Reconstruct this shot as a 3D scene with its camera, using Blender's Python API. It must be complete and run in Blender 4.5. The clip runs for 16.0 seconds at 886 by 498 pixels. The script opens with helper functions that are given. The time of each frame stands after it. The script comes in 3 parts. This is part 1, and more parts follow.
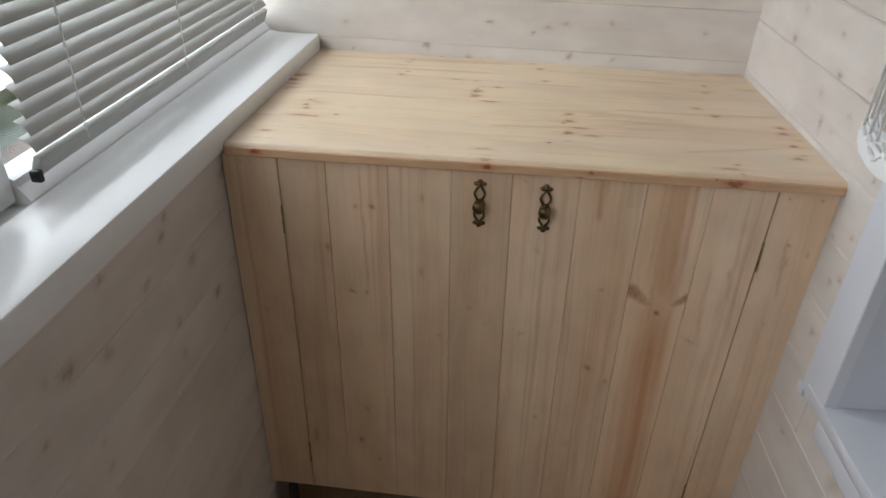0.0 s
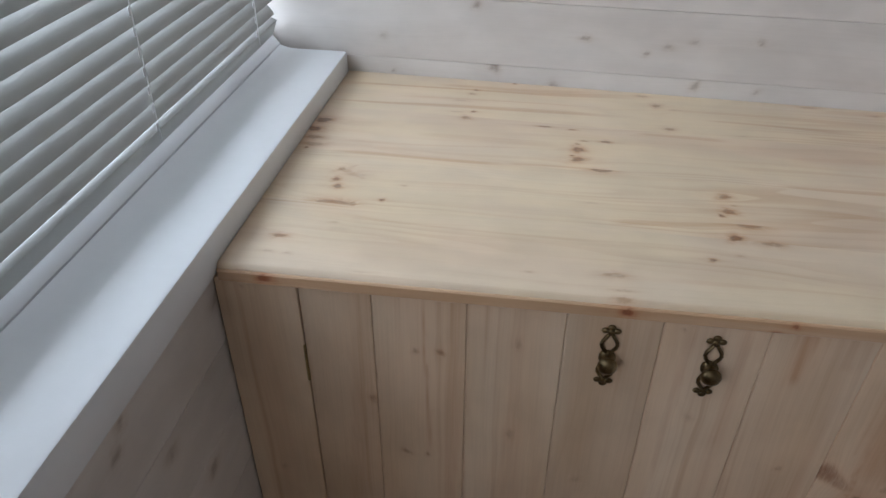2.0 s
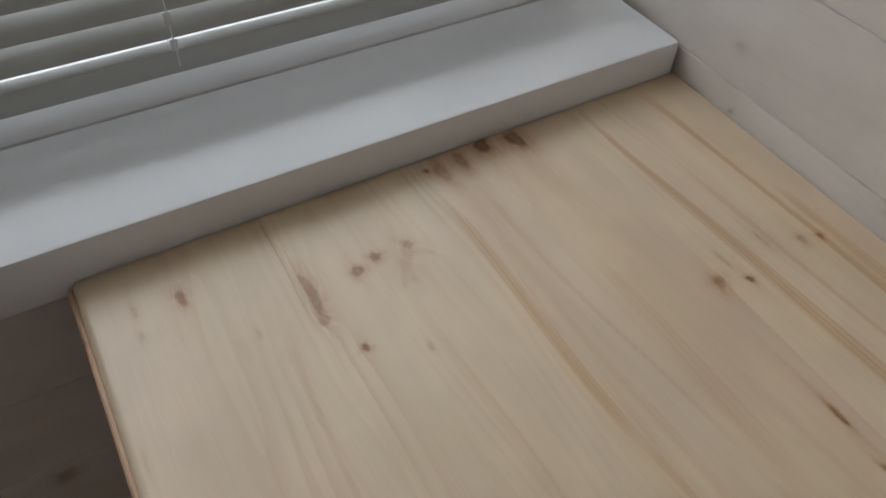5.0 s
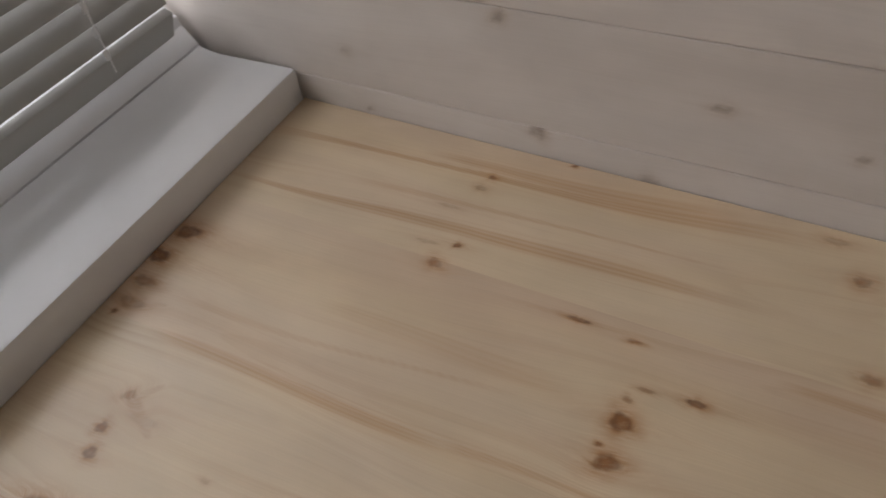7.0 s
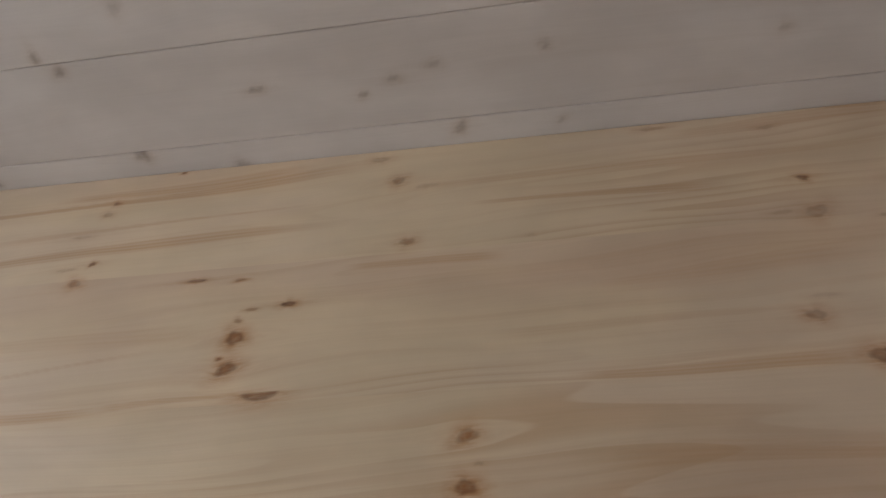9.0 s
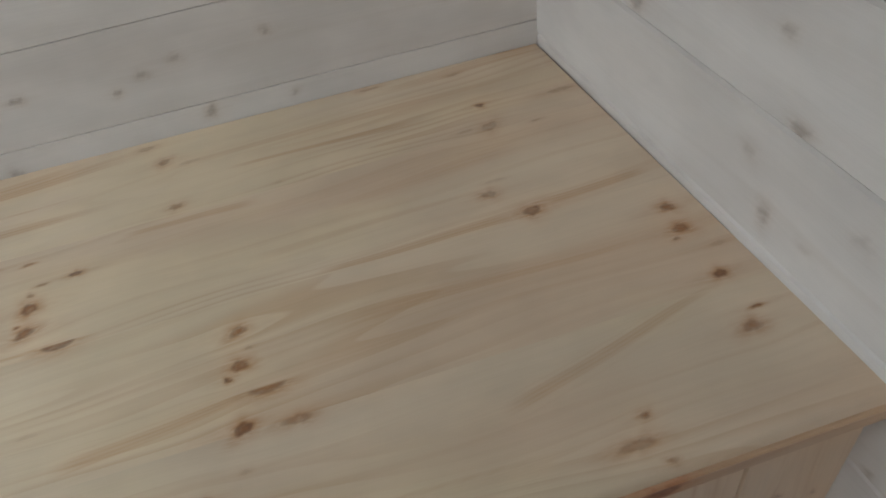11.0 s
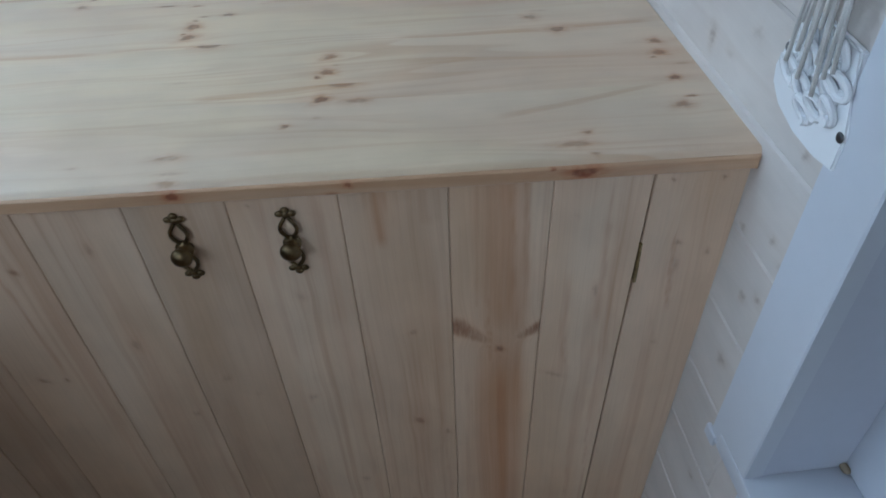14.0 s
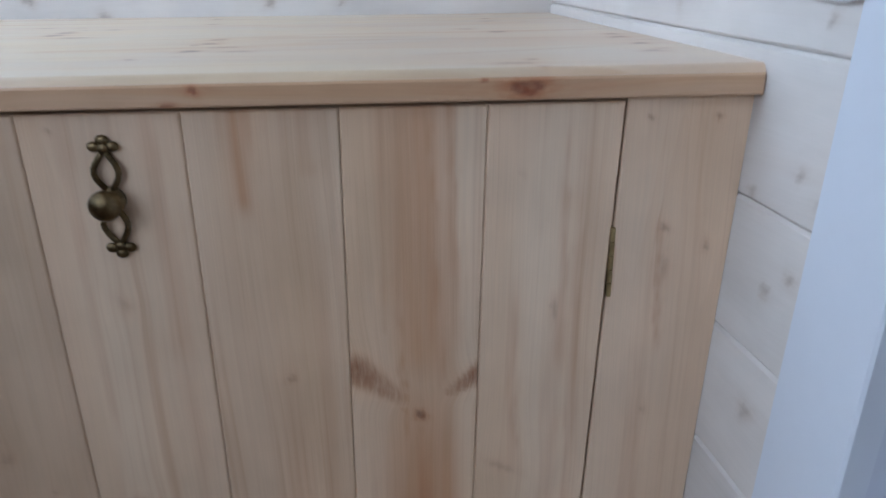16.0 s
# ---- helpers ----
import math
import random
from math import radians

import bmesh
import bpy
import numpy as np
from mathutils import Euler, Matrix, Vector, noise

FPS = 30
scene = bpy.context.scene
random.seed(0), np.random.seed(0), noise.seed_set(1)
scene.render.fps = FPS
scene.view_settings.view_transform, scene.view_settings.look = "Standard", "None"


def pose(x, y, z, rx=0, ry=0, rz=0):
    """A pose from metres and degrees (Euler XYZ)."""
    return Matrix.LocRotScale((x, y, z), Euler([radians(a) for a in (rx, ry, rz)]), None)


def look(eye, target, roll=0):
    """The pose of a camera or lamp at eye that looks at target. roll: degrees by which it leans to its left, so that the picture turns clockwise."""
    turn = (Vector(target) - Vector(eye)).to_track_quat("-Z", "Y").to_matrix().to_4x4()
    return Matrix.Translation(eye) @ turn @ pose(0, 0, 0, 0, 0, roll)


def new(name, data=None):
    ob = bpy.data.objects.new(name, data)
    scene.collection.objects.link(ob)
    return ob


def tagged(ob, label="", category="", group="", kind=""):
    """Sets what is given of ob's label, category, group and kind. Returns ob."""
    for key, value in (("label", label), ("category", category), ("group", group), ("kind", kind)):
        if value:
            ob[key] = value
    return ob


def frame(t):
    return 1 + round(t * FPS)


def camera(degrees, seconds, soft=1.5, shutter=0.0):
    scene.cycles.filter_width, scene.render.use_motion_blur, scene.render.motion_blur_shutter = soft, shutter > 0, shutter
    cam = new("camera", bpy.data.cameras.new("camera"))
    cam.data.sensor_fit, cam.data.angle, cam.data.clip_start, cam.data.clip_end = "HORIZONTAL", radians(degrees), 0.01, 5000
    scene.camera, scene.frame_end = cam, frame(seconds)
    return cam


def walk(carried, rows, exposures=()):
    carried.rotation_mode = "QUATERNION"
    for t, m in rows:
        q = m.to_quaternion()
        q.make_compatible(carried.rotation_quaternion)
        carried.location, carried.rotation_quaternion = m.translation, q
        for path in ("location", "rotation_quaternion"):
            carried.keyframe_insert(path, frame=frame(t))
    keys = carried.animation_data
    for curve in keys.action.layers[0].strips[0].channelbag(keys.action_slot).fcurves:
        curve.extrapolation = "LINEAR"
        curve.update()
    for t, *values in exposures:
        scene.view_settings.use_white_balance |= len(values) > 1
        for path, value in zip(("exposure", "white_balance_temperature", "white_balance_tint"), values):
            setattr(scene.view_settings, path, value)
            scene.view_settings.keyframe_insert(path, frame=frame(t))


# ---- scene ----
cam = camera(62.7, 16.0, soft=1.5, shutter=0.25)
EXPOSURES = [(0, -0.95, 6950, 14), (1.5, -1.17, 6150, 14), (2.5, -1.23, 6400, 15), (3.2, -1.50, 6500, 13), (5.4, -1.95, 7150, 18), (7, -2.10, 7500, 23), (9, -2.02, 7300, 22), (10.2, -1.78, 7000, 15), (12.5, -1.55, 5800, 8), (14, -1.32, 5350, 7), (14.5, -1.15, 5330, 8), (15.5, -0.82, 5400, 12), (16, -0.78, 5500, 12)]
PATH = [
    (0, (0.484, -0.982, 1.314), (0.249, 0.715, 0.282), 0.7),
    (0.5, (0.493, -0.864, 1.307), (0.2, 0.784, 0.213), 2.2),
    (1, (0.397, -0.712, 1.309), (0.108, 0.926, 0.198), 1.0),
    (1.5, (0.322, -0.588, 1.308), (0.054, 1.023, 0.153), 0.4),
    (2, (0.317, -0.542, 1.308), (0.073, 1.074, 0.155), 0.2),
    (2.5, (0.328, -0.497, 1.305), (0.069, 1.097, 0.125), -0.5),
    (3, (0.379, -0.368, 1.299), (-0.147, 1.112, 0.061), 1.4),
    (3.2, (0.415, -0.301, 1.301), (-0.232, 1.106, 0.036), 2.0),
    (5.3, (0.37, 0.082, 1.2435), (-0.776, 0.781, -0.237), 2.9),
    (5.5, (0.364, 0.094, 1.245), (-0.745, 0.852, -0.236), 2.6),
    (6, (0.375, 0.104, 1.246), (-0.63, 1.091, -0.174), 0.7),
    (6.5, (0.386, 0.107, 1.245), (-0.479, 1.194, -0.194), -3.1),
    (7, (0.399, 0.097, 1.247), (-0.33, 1.282, -0.189), -8.1),
    (7.5, (0.422, 0.085, 1.244), (-0.166, 1.376, -0.166), -11.1),
    (8, (0.473, 0.059, 1.251), (-0.076, 1.393, -0.134), -13.2),
    (8.5, (0.543, 0.029, 1.243), (0.173, 1.393, -0.172), -12.0),
    (9, (0.588, -0.002, 1.256), (0.326, 1.407, -0.139), -13.6),
    (9.5, (0.635, -0.056, 1.266), (0.446, 1.371, -0.123), -15.1),
    (10, (0.658, -0.089, 1.268), (0.561, 1.336, -0.132), -15.0),
    (10.2, (0.653, -0.1, 1.27), (0.643, 1.332, -0.125), -14.8),
    (12.3, (0.648, -0.299, 1.282), (0.903, 1.085, -0.138), -10.0),
    (12.5, (0.664, -0.324, 1.275), (0.822, 1.076, -0.144), -9.2),
    (13, (0.7, -0.378, 1.255), (0.669, 1.053, -0.142), -7.1),
    (13.5, (0.69, -0.43, 1.248), (0.664, 1.021, -0.128), -5.0),
    (14, (0.652, -0.49, 1.242), (0.626, 0.98, -0.114), -3.9),
    (14.5, (0.612, -0.559, 1.225), (0.702, 0.891, -0.15), -1.9),
    (15, (0.638, -0.561, 1.191), (0.684, 1.003, -0.055), -1.3),
    (15.5, (0.697, -0.506, 1.089), (0.715, 1.201, 0.047), -0.3),
    (16, (0.693, -0.44, 0.933), (0.786, 1.416, 0.193), -0.7),
]
walk(cam, [(t, look(eye, target, roll)) for t, eye, target, roll in PATH], EXPOSURES)

BLIND_W, OPEN_W = 23.0, 23.0

# ---------------------------------------------------------------- world and light
world = bpy.data.worlds.new("sky")
scene.world = world
world.use_nodes = True
wn = world.node_tree
sky = wn.nodes.new("ShaderNodeTexSky")
sky.sky_type = "NISHITA"
sky.sun_disc = False
sky.sun_elevation = radians(48)
sky.sun_rotation = radians(100)
wn.nodes["Background"].inputs["Strength"].default_value = 0.12
wn.links.new(sky.outputs[0], wn.nodes["Background"].inputs["Color"])

sun = new("sun", bpy.data.lights.new("sun", "SUN"))
sun.data.energy = 2.0
sun.data.angle = radians(0.5)
sun.data.color = (1.0, 0.95, 0.88)
sun.matrix_world = look((6, -1.5, 7), (0, 0, 0))


def window_light(name, where, target, size_y, size_z, watts, colour):
    lamp = new(name, bpy.data.lights.new(name, "AREA"))
    lamp.data.shape = "RECTANGLE"
    lamp.data.size, lamp.data.size_y = size_y, size_z
    lamp.data.energy = watts
    lamp.data.color = colour
    lamp.matrix_world = look(where, target)
    return lamp


window_light("daylight_blind_window", (-0.30, 0.14, 1.42), (1, 0.14, 1.34), 0.74, 0.95, BLIND_W, (0.80, 0.91, 1.0))
window_light("daylight_open_window", (-0.30, -1.60, 1.58), (1, -1.05, 1.30), 1.35, 1.25, OPEN_W, (0.90, 0.95, 1.0))

# ---------------------------------------------------------------- materials


def material(name):
    m = bpy.data.materials.new(name)
    m.use_nodes = True
    nt = m.node_tree
    return m, nt, nt.nodes["Principled BSDF"]


def link(nt, a, b):
    nt.links.new(a, b)


def math_node(nt, op, a, b=None, clamp=False):
    n = nt.nodes.new("ShaderNodeMath")
    n.operation = op
    n.use_clamp = clamp
    for i, v in enumerate((a, b)):
        if v is None:
            continue
        if isinstance(v, (int, float)):
            n.inputs[i].default_value = v
        else:
            link(nt, v, n.inputs[i])
    return n.outputs[0]


def mix(nt, fac, a, b, mode="MIX"):
    n = nt.nodes.new("ShaderNodeMix")
    n.data_type, n.blend_type = "RGBA", mode
    for socket, v in ((n.inputs[0], fac), (n.inputs[6], a), (n.inputs[7], b)):
        if isinstance(v, tuple):
            socket.default_value = (*v, 1)
        elif isinstance(v, (int, float)):
            socket.default_value = v
        else:
            link(nt, v, socket)
    return n.outputs[2]


def noise_at(nt, vector, detail=3.0, rough=0.55):
    n = nt.nodes.new("ShaderNodeTexNoise")
    n.inputs["Scale"].default_value = 1.0
    n.inputs["Detail"].default_value = detail
    n.inputs["Roughness"].default_value = rough
    link(nt, vector, n.inputs["Vector"])
    return n.outputs["Fac"]


def smooth(nt, v, lo, hi, a=0.0, b=1.0):
    n = nt.nodes.new("ShaderNodeMapRange")
    n.interpolation_type = "SMOOTHSTEP"
    link(nt, v, n.inputs[0])
    for i, x in enumerate((lo, hi, a, b)):
        n.inputs[i + 1].default_value = x
    return n.outputs[0]


def bump(nt, height, strength, distance, to):
    n = nt.nodes.new("ShaderNodeBump")
    n.inputs["Strength"].default_value = strength
    n.inputs["Distance"].default_value = distance
    link(nt, height, n.inputs["Height"])
    link(nt, n.outputs[0], to)


def wood(name, pale, warm, late, knot, halo, red, rough=0.45, grain=1.0, vary=0.5, coat=0.0, rings=0.0, golden=None):
    """Pine: the boards carry the grain's coordinates (along, flow) and where knots, halos and red heartwood lie."""
    m, nt, bsdf = material(name)

    def attr(which):
        n = nt.nodes.new("ShaderNodeAttribute")
        n.attribute_name = which
        return n.outputs["Fac"]

    s, f = attr("along"), attr("flow")
    info = nt.nodes.new("ShaderNodeObjectInfo")
    seed = math_node(nt, "MULTIPLY", info.outputs["Random"], 40.0)

    def at(a, b):
        n = nt.nodes.new("ShaderNodeCombineXYZ")
        link(nt, math_node(nt, "MULTIPLY", s, a), n.inputs[0])
        link(nt, math_node(nt, "MULTIPLY", f, b), n.inputs[1])
        link(nt, seed, n.inputs[2])
        return n.outputs[0]

    broad = noise_at(nt, at(1.6, 11.0), 2.0)
    bands = noise_at(nt, at(1.1, 75.0), 3.0, 0.6)
    lines = noise_at(nt, at(2.2, 260.0), 2.0, 0.6)
    fibre = noise_at(nt, at(14.0, 900.0), 2.0)
    blotch = noise_at(nt, at(9.0, 16.0), 3.0)
    col = mix(nt, smooth(nt, broad, 0.33, 0.68), pale, warm)
    if golden:
        col = mix(nt, smooth(nt, noise_at(nt, at(2.6, 7.0), 3.0, 0.6), 0.42, 0.62, 0.0, 0.75), col, golden)
    if rings:
        # summer wood: bands that harden to one side and close round in long ovals
        turn = math_node(nt, "FRACT", math_node(nt, "MULTIPLY", noise_at(nt, at(1.3, 17.0), 1.0, 0.3), 13.0))
        edge = math_node(nt, "MULTIPLY", smooth(nt, turn, 0.35, 0.93), smooth(nt, turn, 0.95, 1.0, 1.0, 0.0))
        where = smooth(nt, noise_at(nt, at(2.0, 9.0), 2.0), 0.46, 0.72, 0.10, 1.0)
        col = mix(nt, math_node(nt, "MULTIPLY", math_node(nt, "MULTIPLY", edge, where), rings), col, late)
    col = mix(nt, smooth(nt, bands, 0.52, 0.78, 0.0, 0.55 * grain), col, late)
    col = mix(nt, smooth(nt, lines, 0.52, 0.85, 0.0, 0.26 * grain), col, late)
    ragged = noise_at(nt, at(70.0, 420.0), 3.0, 0.65)
    curl = noise_at(nt, at(160.0, 300.0), 2.0, 0.6)
    col = mix(nt, math_node(nt, "MULTIPLY", attr("red"), smooth(nt, bands, 0.30, 0.62, 0.72, 1.12), True), col, red)
    col = mix(nt, math_node(nt, "MULTIPLY", attr("halo"), smooth(nt, ragged, 0.34, 0.62, 0.55, 1.2), True), col, halo)
    col = mix(nt, math_node(nt, "MULTIPLY", attr("knot"), smooth(nt, curl, 0.33, 0.62, 0.78, 1.06), True), col, knot)
    shade = math_node(nt, "ADD", smooth(nt, fibre, 0.3, 0.7, -0.03 * grain, 0.03 * grain), smooth(nt, blotch, 0.3, 0.7, -0.06, 0.06))
    tone = math_node(nt, "MULTIPLY", math_node(nt, "SUBTRACT", info.outputs["Random"], 0.5), 0.22 * vary)
    hsv = nt.nodes.new("ShaderNodeHueSaturation")
    link(nt, math_node(nt, "ADD", math_node(nt, "ADD", shade, tone), 1.0), hsv.inputs["Value"])
    link(nt, col, hsv.inputs["Color"])
    link(nt, hsv.outputs[0], bsdf.inputs["Base Color"])
    link(nt, smooth(nt, blotch, 0.3, 0.7, rough - 0.06, rough + 0.08), bsdf.inputs["Roughness"])
    bsdf.inputs["Coat Weight"].default_value = coat
    bsdf.inputs["Coat Roughness"].default_value = 0.28
    bump(nt, math_node(nt, "ADD", math_node(nt, "MULTIPLY", lines, 0.6), fibre), 0.25, 0.0006, bsdf.inputs["Normal"])
    return m


def plain(name, colour, rough, metal=0.0, vary=0.06, scale=12.0, relief=0.0, coat=0.0):
    m, nt, bsdf = material(name)
    tc = nt.nodes.new("ShaderNodeTexCoord")
    big, small = nt.nodes.new("ShaderNodeTexNoise"), nt.nodes.new("ShaderNodeTexNoise")
    for n, sc, d in ((big, scale, 3.0), (small, scale * 22, 2.0)):
        n.inputs["Scale"].default_value, n.inputs["Detail"].default_value = sc, d
        link(nt, tc.outputs["Object"], n.inputs["Vector"])
    v = math_node(nt, "ADD", smooth(nt, big.outputs["Fac"], 0.3, 0.7, 1 - vary, 1 + vary * 0.4), smooth(nt, small.outputs["Fac"], 0.3, 0.7, -vary * 0.4, vary * 0.4))
    hsv = nt.nodes.new("ShaderNodeHueSaturation")
    hsv.inputs["Color"].default_value = (*colour, 1)
    link(nt, v, hsv.inputs["Value"])
    link(nt, hsv.outputs[0], bsdf.inputs["Base Color"])
    spread = 0.07 if vary > 0.05 else 0.012
    link(nt, smooth(nt, big.outputs["Fac"], 0.2, 0.8, max(rough - spread, 0.02), rough + spread), bsdf.inputs["Roughness"])
    bsdf.inputs["Metallic"].default_value = metal
    bsdf.inputs["Coat Weight"].default_value = coat
    if relief:
        bump(nt, small.outputs["Fac"], 0.3, relief, bsdf.inputs["Normal"])
    return m


PINE_TOP = wood("oiled_pine", (0.76, 0.61, 0.445), (0.70, 0.525, 0.37), (0.55, 0.315, 0.145), (0.150, 0.058, 0.022), (0.47, 0.200, 0.058), (0.555, 0.300, 0.128), rough=0.34, grain=0.45, vary=0.3, coat=0.5, rings=0.42, golden=(0.76, 0.605, 0.405))
PINE_EDGE = wood("oiled_pine_edge", (0.62, 0.42, 0.265), (0.57, 0.37, 0.22), (0.52, 0.29, 0.15), (0.17, 0.045, 0.022), (0.42, 0.14, 0.05), (0.55, 0.30, 0.15), rough=0.36, vary=0.2, coat=0.18)
PINE_FRONT = wood("pine_front", (0.71, 0.555, 0.405), (0.64, 0.46, 0.305), (0.46, 0.25, 0.12), (0.13, 0.062, 0.036), (0.39, 0.18, 0.085), (0.46, 0.225, 0.108), rough=0.44, grain=0.85, vary=0.9, coat=0.25, rings=0.12, golden=(0.69, 0.515, 0.365))
WHITEWASH = wood("whitewashed_pine", (0.65, 0.605, 0.565), (0.62, 0.565, 0.52), (0.53, 0.46, 0.40), (0.27, 0.22, 0.19), (0.48, 0.40, 0.335), (0.54, 0.46, 0.39), rough=0.55, grain=0.45, vary=0.3)
LAMINATE = wood("laminate", (0.52, 0.38, 0.25), (0.46, 0.32, 0.20), (0.36, 0.22, 0.12), (0.15, 0.08, 0.05), (0.3, 0.18, 0.1), (0.4, 0.25, 0.14), rough=0.4)
PVC = plain("white_pvc", (0.86, 0.88, 0.90), 0.26, vary=0.015, scale=3, coat=0.1)
# white plastic on the shaded side: bluish shade put into both base colours
REVEAL_SHADED = plain("shaded_white_panel", (0.56, 0.58, 0.65), 0.42, vary=0.02, scale=3)
TRIM_SHADED = plain("shaded_white_trim", (0.62, 0.645, 0.70), 0.4, vary=0.015, scale=3)
# beige held dark on out-of-view surfaces so that less light bounces back
PLASTER = plain("unseen_dark_beige", (0.44, 0.39, 0.33), 0.8, vary=0.04, scale=3, relief=0.001)
BRASS = plain("antique_brass", (0.20, 0.145, 0.075), 0.34, metal=1.0, vary=0.45, scale=60, relief=0.0004)
HINGE_BRASS = plain("dull_brass", (0.42, 0.33, 0.17), 0.45, metal=1.0, vary=0.25, scale=60)
BLACK = plain("black_plastic", (0.018, 0.018, 0.022), 0.45, vary=0.1)
RUBBER = plain("black_rubber", (0.02, 0.02, 0.022), 0.6, vary=0.1)
STEEL = plain("dark_screw_steel", (0.16, 0.16, 0.17), 0.4, metal=1.0, vary=0.2, scale=90)
CORD = plain("grey_cord", (0.54, 0.52, 0.49), 0.7, vary=0.15, scale=60, relief=0.0005)
LADDER = plain("white_ladder_cord", (0.82, 0.83, 0.84), 0.6, vary=0.04)
SEALANT = plain("tan_sealant", (0.38, 0.31, 0.22), 0.7, vary=0.25, scale=80)
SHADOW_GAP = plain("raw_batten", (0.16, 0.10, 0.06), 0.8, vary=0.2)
GRASS = plain("grass", (0.07, 0.12, 0.035), 0.9, vary=0.4, scale=0.3)
FACADE = plain("facade_plaster", (0.55, 0.52, 0.48), 0.85, vary=0.1, scale=1.0)
CURTAIN = plain("pale_interior_paint", (0.70, 0.72, 0.78), 0.8, vary=0.05, scale=2.0)

SLAT, nt, bsdf = material("grey_aluminium_slat")
bsdf.inputs["Base Color"].default_value = (0.43, 0.43, 0.415, 1)
bsdf.inputs["Roughness"].default_value = 0.32
tr = nt.nodes.new("ShaderNodeBsdfTranslucent")
tr.inputs["Color"].default_value = (0.72, 0.73, 0.70, 1)
mx = nt.nodes.new("ShaderNodeMixShader")
mx.inputs[0].default_value = 0.16
link(nt, bsdf.outputs[0], mx.inputs[1])
link(nt, tr.outputs[0], mx.inputs[2])
link(nt, mx.outputs[0], nt.nodes["Material Output"].inputs["Surface"])

GLASS, nt, bsdf = material("window_glass")
bsdf.inputs["Base Color"].default_value = (0.97, 0.99, 0.98, 1)
bsdf.inputs["Roughness"].default_value = 0.0
bsdf.inputs["Transmission Weight"].default_value = 1.0
bsdf.inputs["IOR"].default_value = 1.45

# ---------------------------------------------------------------- builders


def thing(name, label, category, kind="", group="", at=None):
    return tagged(place_at(new(name), at), label, category, group, kind)


def place_at(ob, m):
    if m is not None:
        ob.matrix_basis = m
    return ob


def part(name, bm, mat, parent=None, label="", at=None, flat=False):
    """A bmesh as one mesh object under a thing or part."""
    me = bpy.data.meshes.new(name)
    bmesh.ops.recalc_face_normals(bm, faces=bm.faces)
    bm.to_mesh(me)
    bm.free()
    me.materials.append(mat)
    if not flat:
        for p in me.polygons:
            p.use_smooth = True
        me.set_sharp_from_angle(angle=radians(35))
    ob = new(name, me)
    ob.parent = parent
    place_at(ob, at)
    if label:
        ob["label"] = label
    return ob


def box(lo, hi, bevel=0.0, segments=2, bm=None):
    own = bmesh.new()
    bmesh.ops.create_cube(own, size=1.0)
    for v in own.verts:
        for i in range(3):
            v.co[i] = lo[i] if v.co[i] < 0 else hi[i]
    if bevel:
        bmesh.ops.bevel(own, geom=own.edges[:], offset=bevel, segments=segments, affect="EDGES", profile=0.5)
    return join(bm, own)


def join(bm, own):
    if bm is None:
        return own
    me = bpy.data.meshes.new("joined")
    own.to_mesh(me)
    own.free()
    bm.from_mesh(me)
    bpy.data.meshes.remove(me)
    return bm


def cylinder(a, b, r, r2=None, n=16, bm=None):
    own = bmesh.new()
    a, b = Vector(a), Vector(b)
    d = b - a
    m = Matrix.Translation((a + b) / 2) @ d.to_track_quat("Z", "Y").to_matrix().to_4x4()
    bmesh.ops.create_cone(own, cap_ends=True, segments=n, radius1=r, radius2=r if r2 is None else r2, depth=d.length, matrix=m)
    return join(bm, own)


def ball(c, r, scale=(1, 1, 1), bm=None, u=16, v=10):
    own = bmesh.new()
    bmesh.ops.create_uvsphere(own, u_segments=u, v_segments=v, radius=r, matrix=Matrix.Translation(c) @ Matrix.Diagonal((*scale, 1)))
    return join(bm, own)


def tube(points, r, n=8, closed=False, bm=None):
    """A round rod through points."""
    own = bmesh.new()
    pts = [Vector(p) for p in points]
    rings = []
    for i, p in enumerate(pts):
        a = pts[i - 1] if i or closed else pts[0]
        b = pts[(i + 1) % len(pts)] if i < len(pts) - 1 or closed else pts[-1]
        d = (b - a).normalized()
        side = d.cross(Vector((0.123, 0.31, 0.94))).normalized()
        up = side.cross(d)
        rr = r[i] if isinstance(r, (list, tuple)) else r
        rings.append([own.verts.new(p + rr * (math.cos(k * math.tau / n) * side + math.sin(k * math.tau / n) * up)) for k in range(n)])
    count = len(rings) if closed else len(rings) - 1
    for i in range(count):
        a, b = rings[i], rings[(i + 1) % len(rings)]
        for k in range(n):
            own.faces.new((a[k], a[(k + 1) % n], b[(k + 1) % n], b[k]))
    if not closed:
        own.faces.new(rings[0][::-1])
        own.faces.new(rings[-1])
    return join(bm, own)


def lathe(profile, axis_at, n=20, bm=None):
    """A turned body: (height along -y, radius) pairs round the axis through axis_at."""
    own = bmesh.new()
    rings = []
    for h, r in profile:
        rings.append([own.verts.new((axis_at[0] + r * math.cos(k * math.tau / n), axis_at[1] - h, axis_at[2] + r * math.sin(k * math.tau / n))) for k in range(n)])
    for a, b in zip(rings, rings[1:]):
        for k in range(n):
            own.faces.new((a[k], a[(k + 1) % n], b[(k + 1) % n], b[k]))
    own.faces.new(rings[0])
    own.faces.new(rings[-1])
    return join(bm, own)


def prism(outline, y0, y1):
    """An (x, z) outline drawn out along y."""
    bm = bmesh.new()
    a, b = ([bm.verts.new((x, y, z)) for x, z in outline] for y in (y0, y1))
    n = len(outline)
    for k in range(n):
        bm.faces.new((a[k], a[(k + 1) % n], b[(k + 1) % n], b[k]))
    bm.faces.new(a)
    bm.faces.new(b[::-1])
    return bm


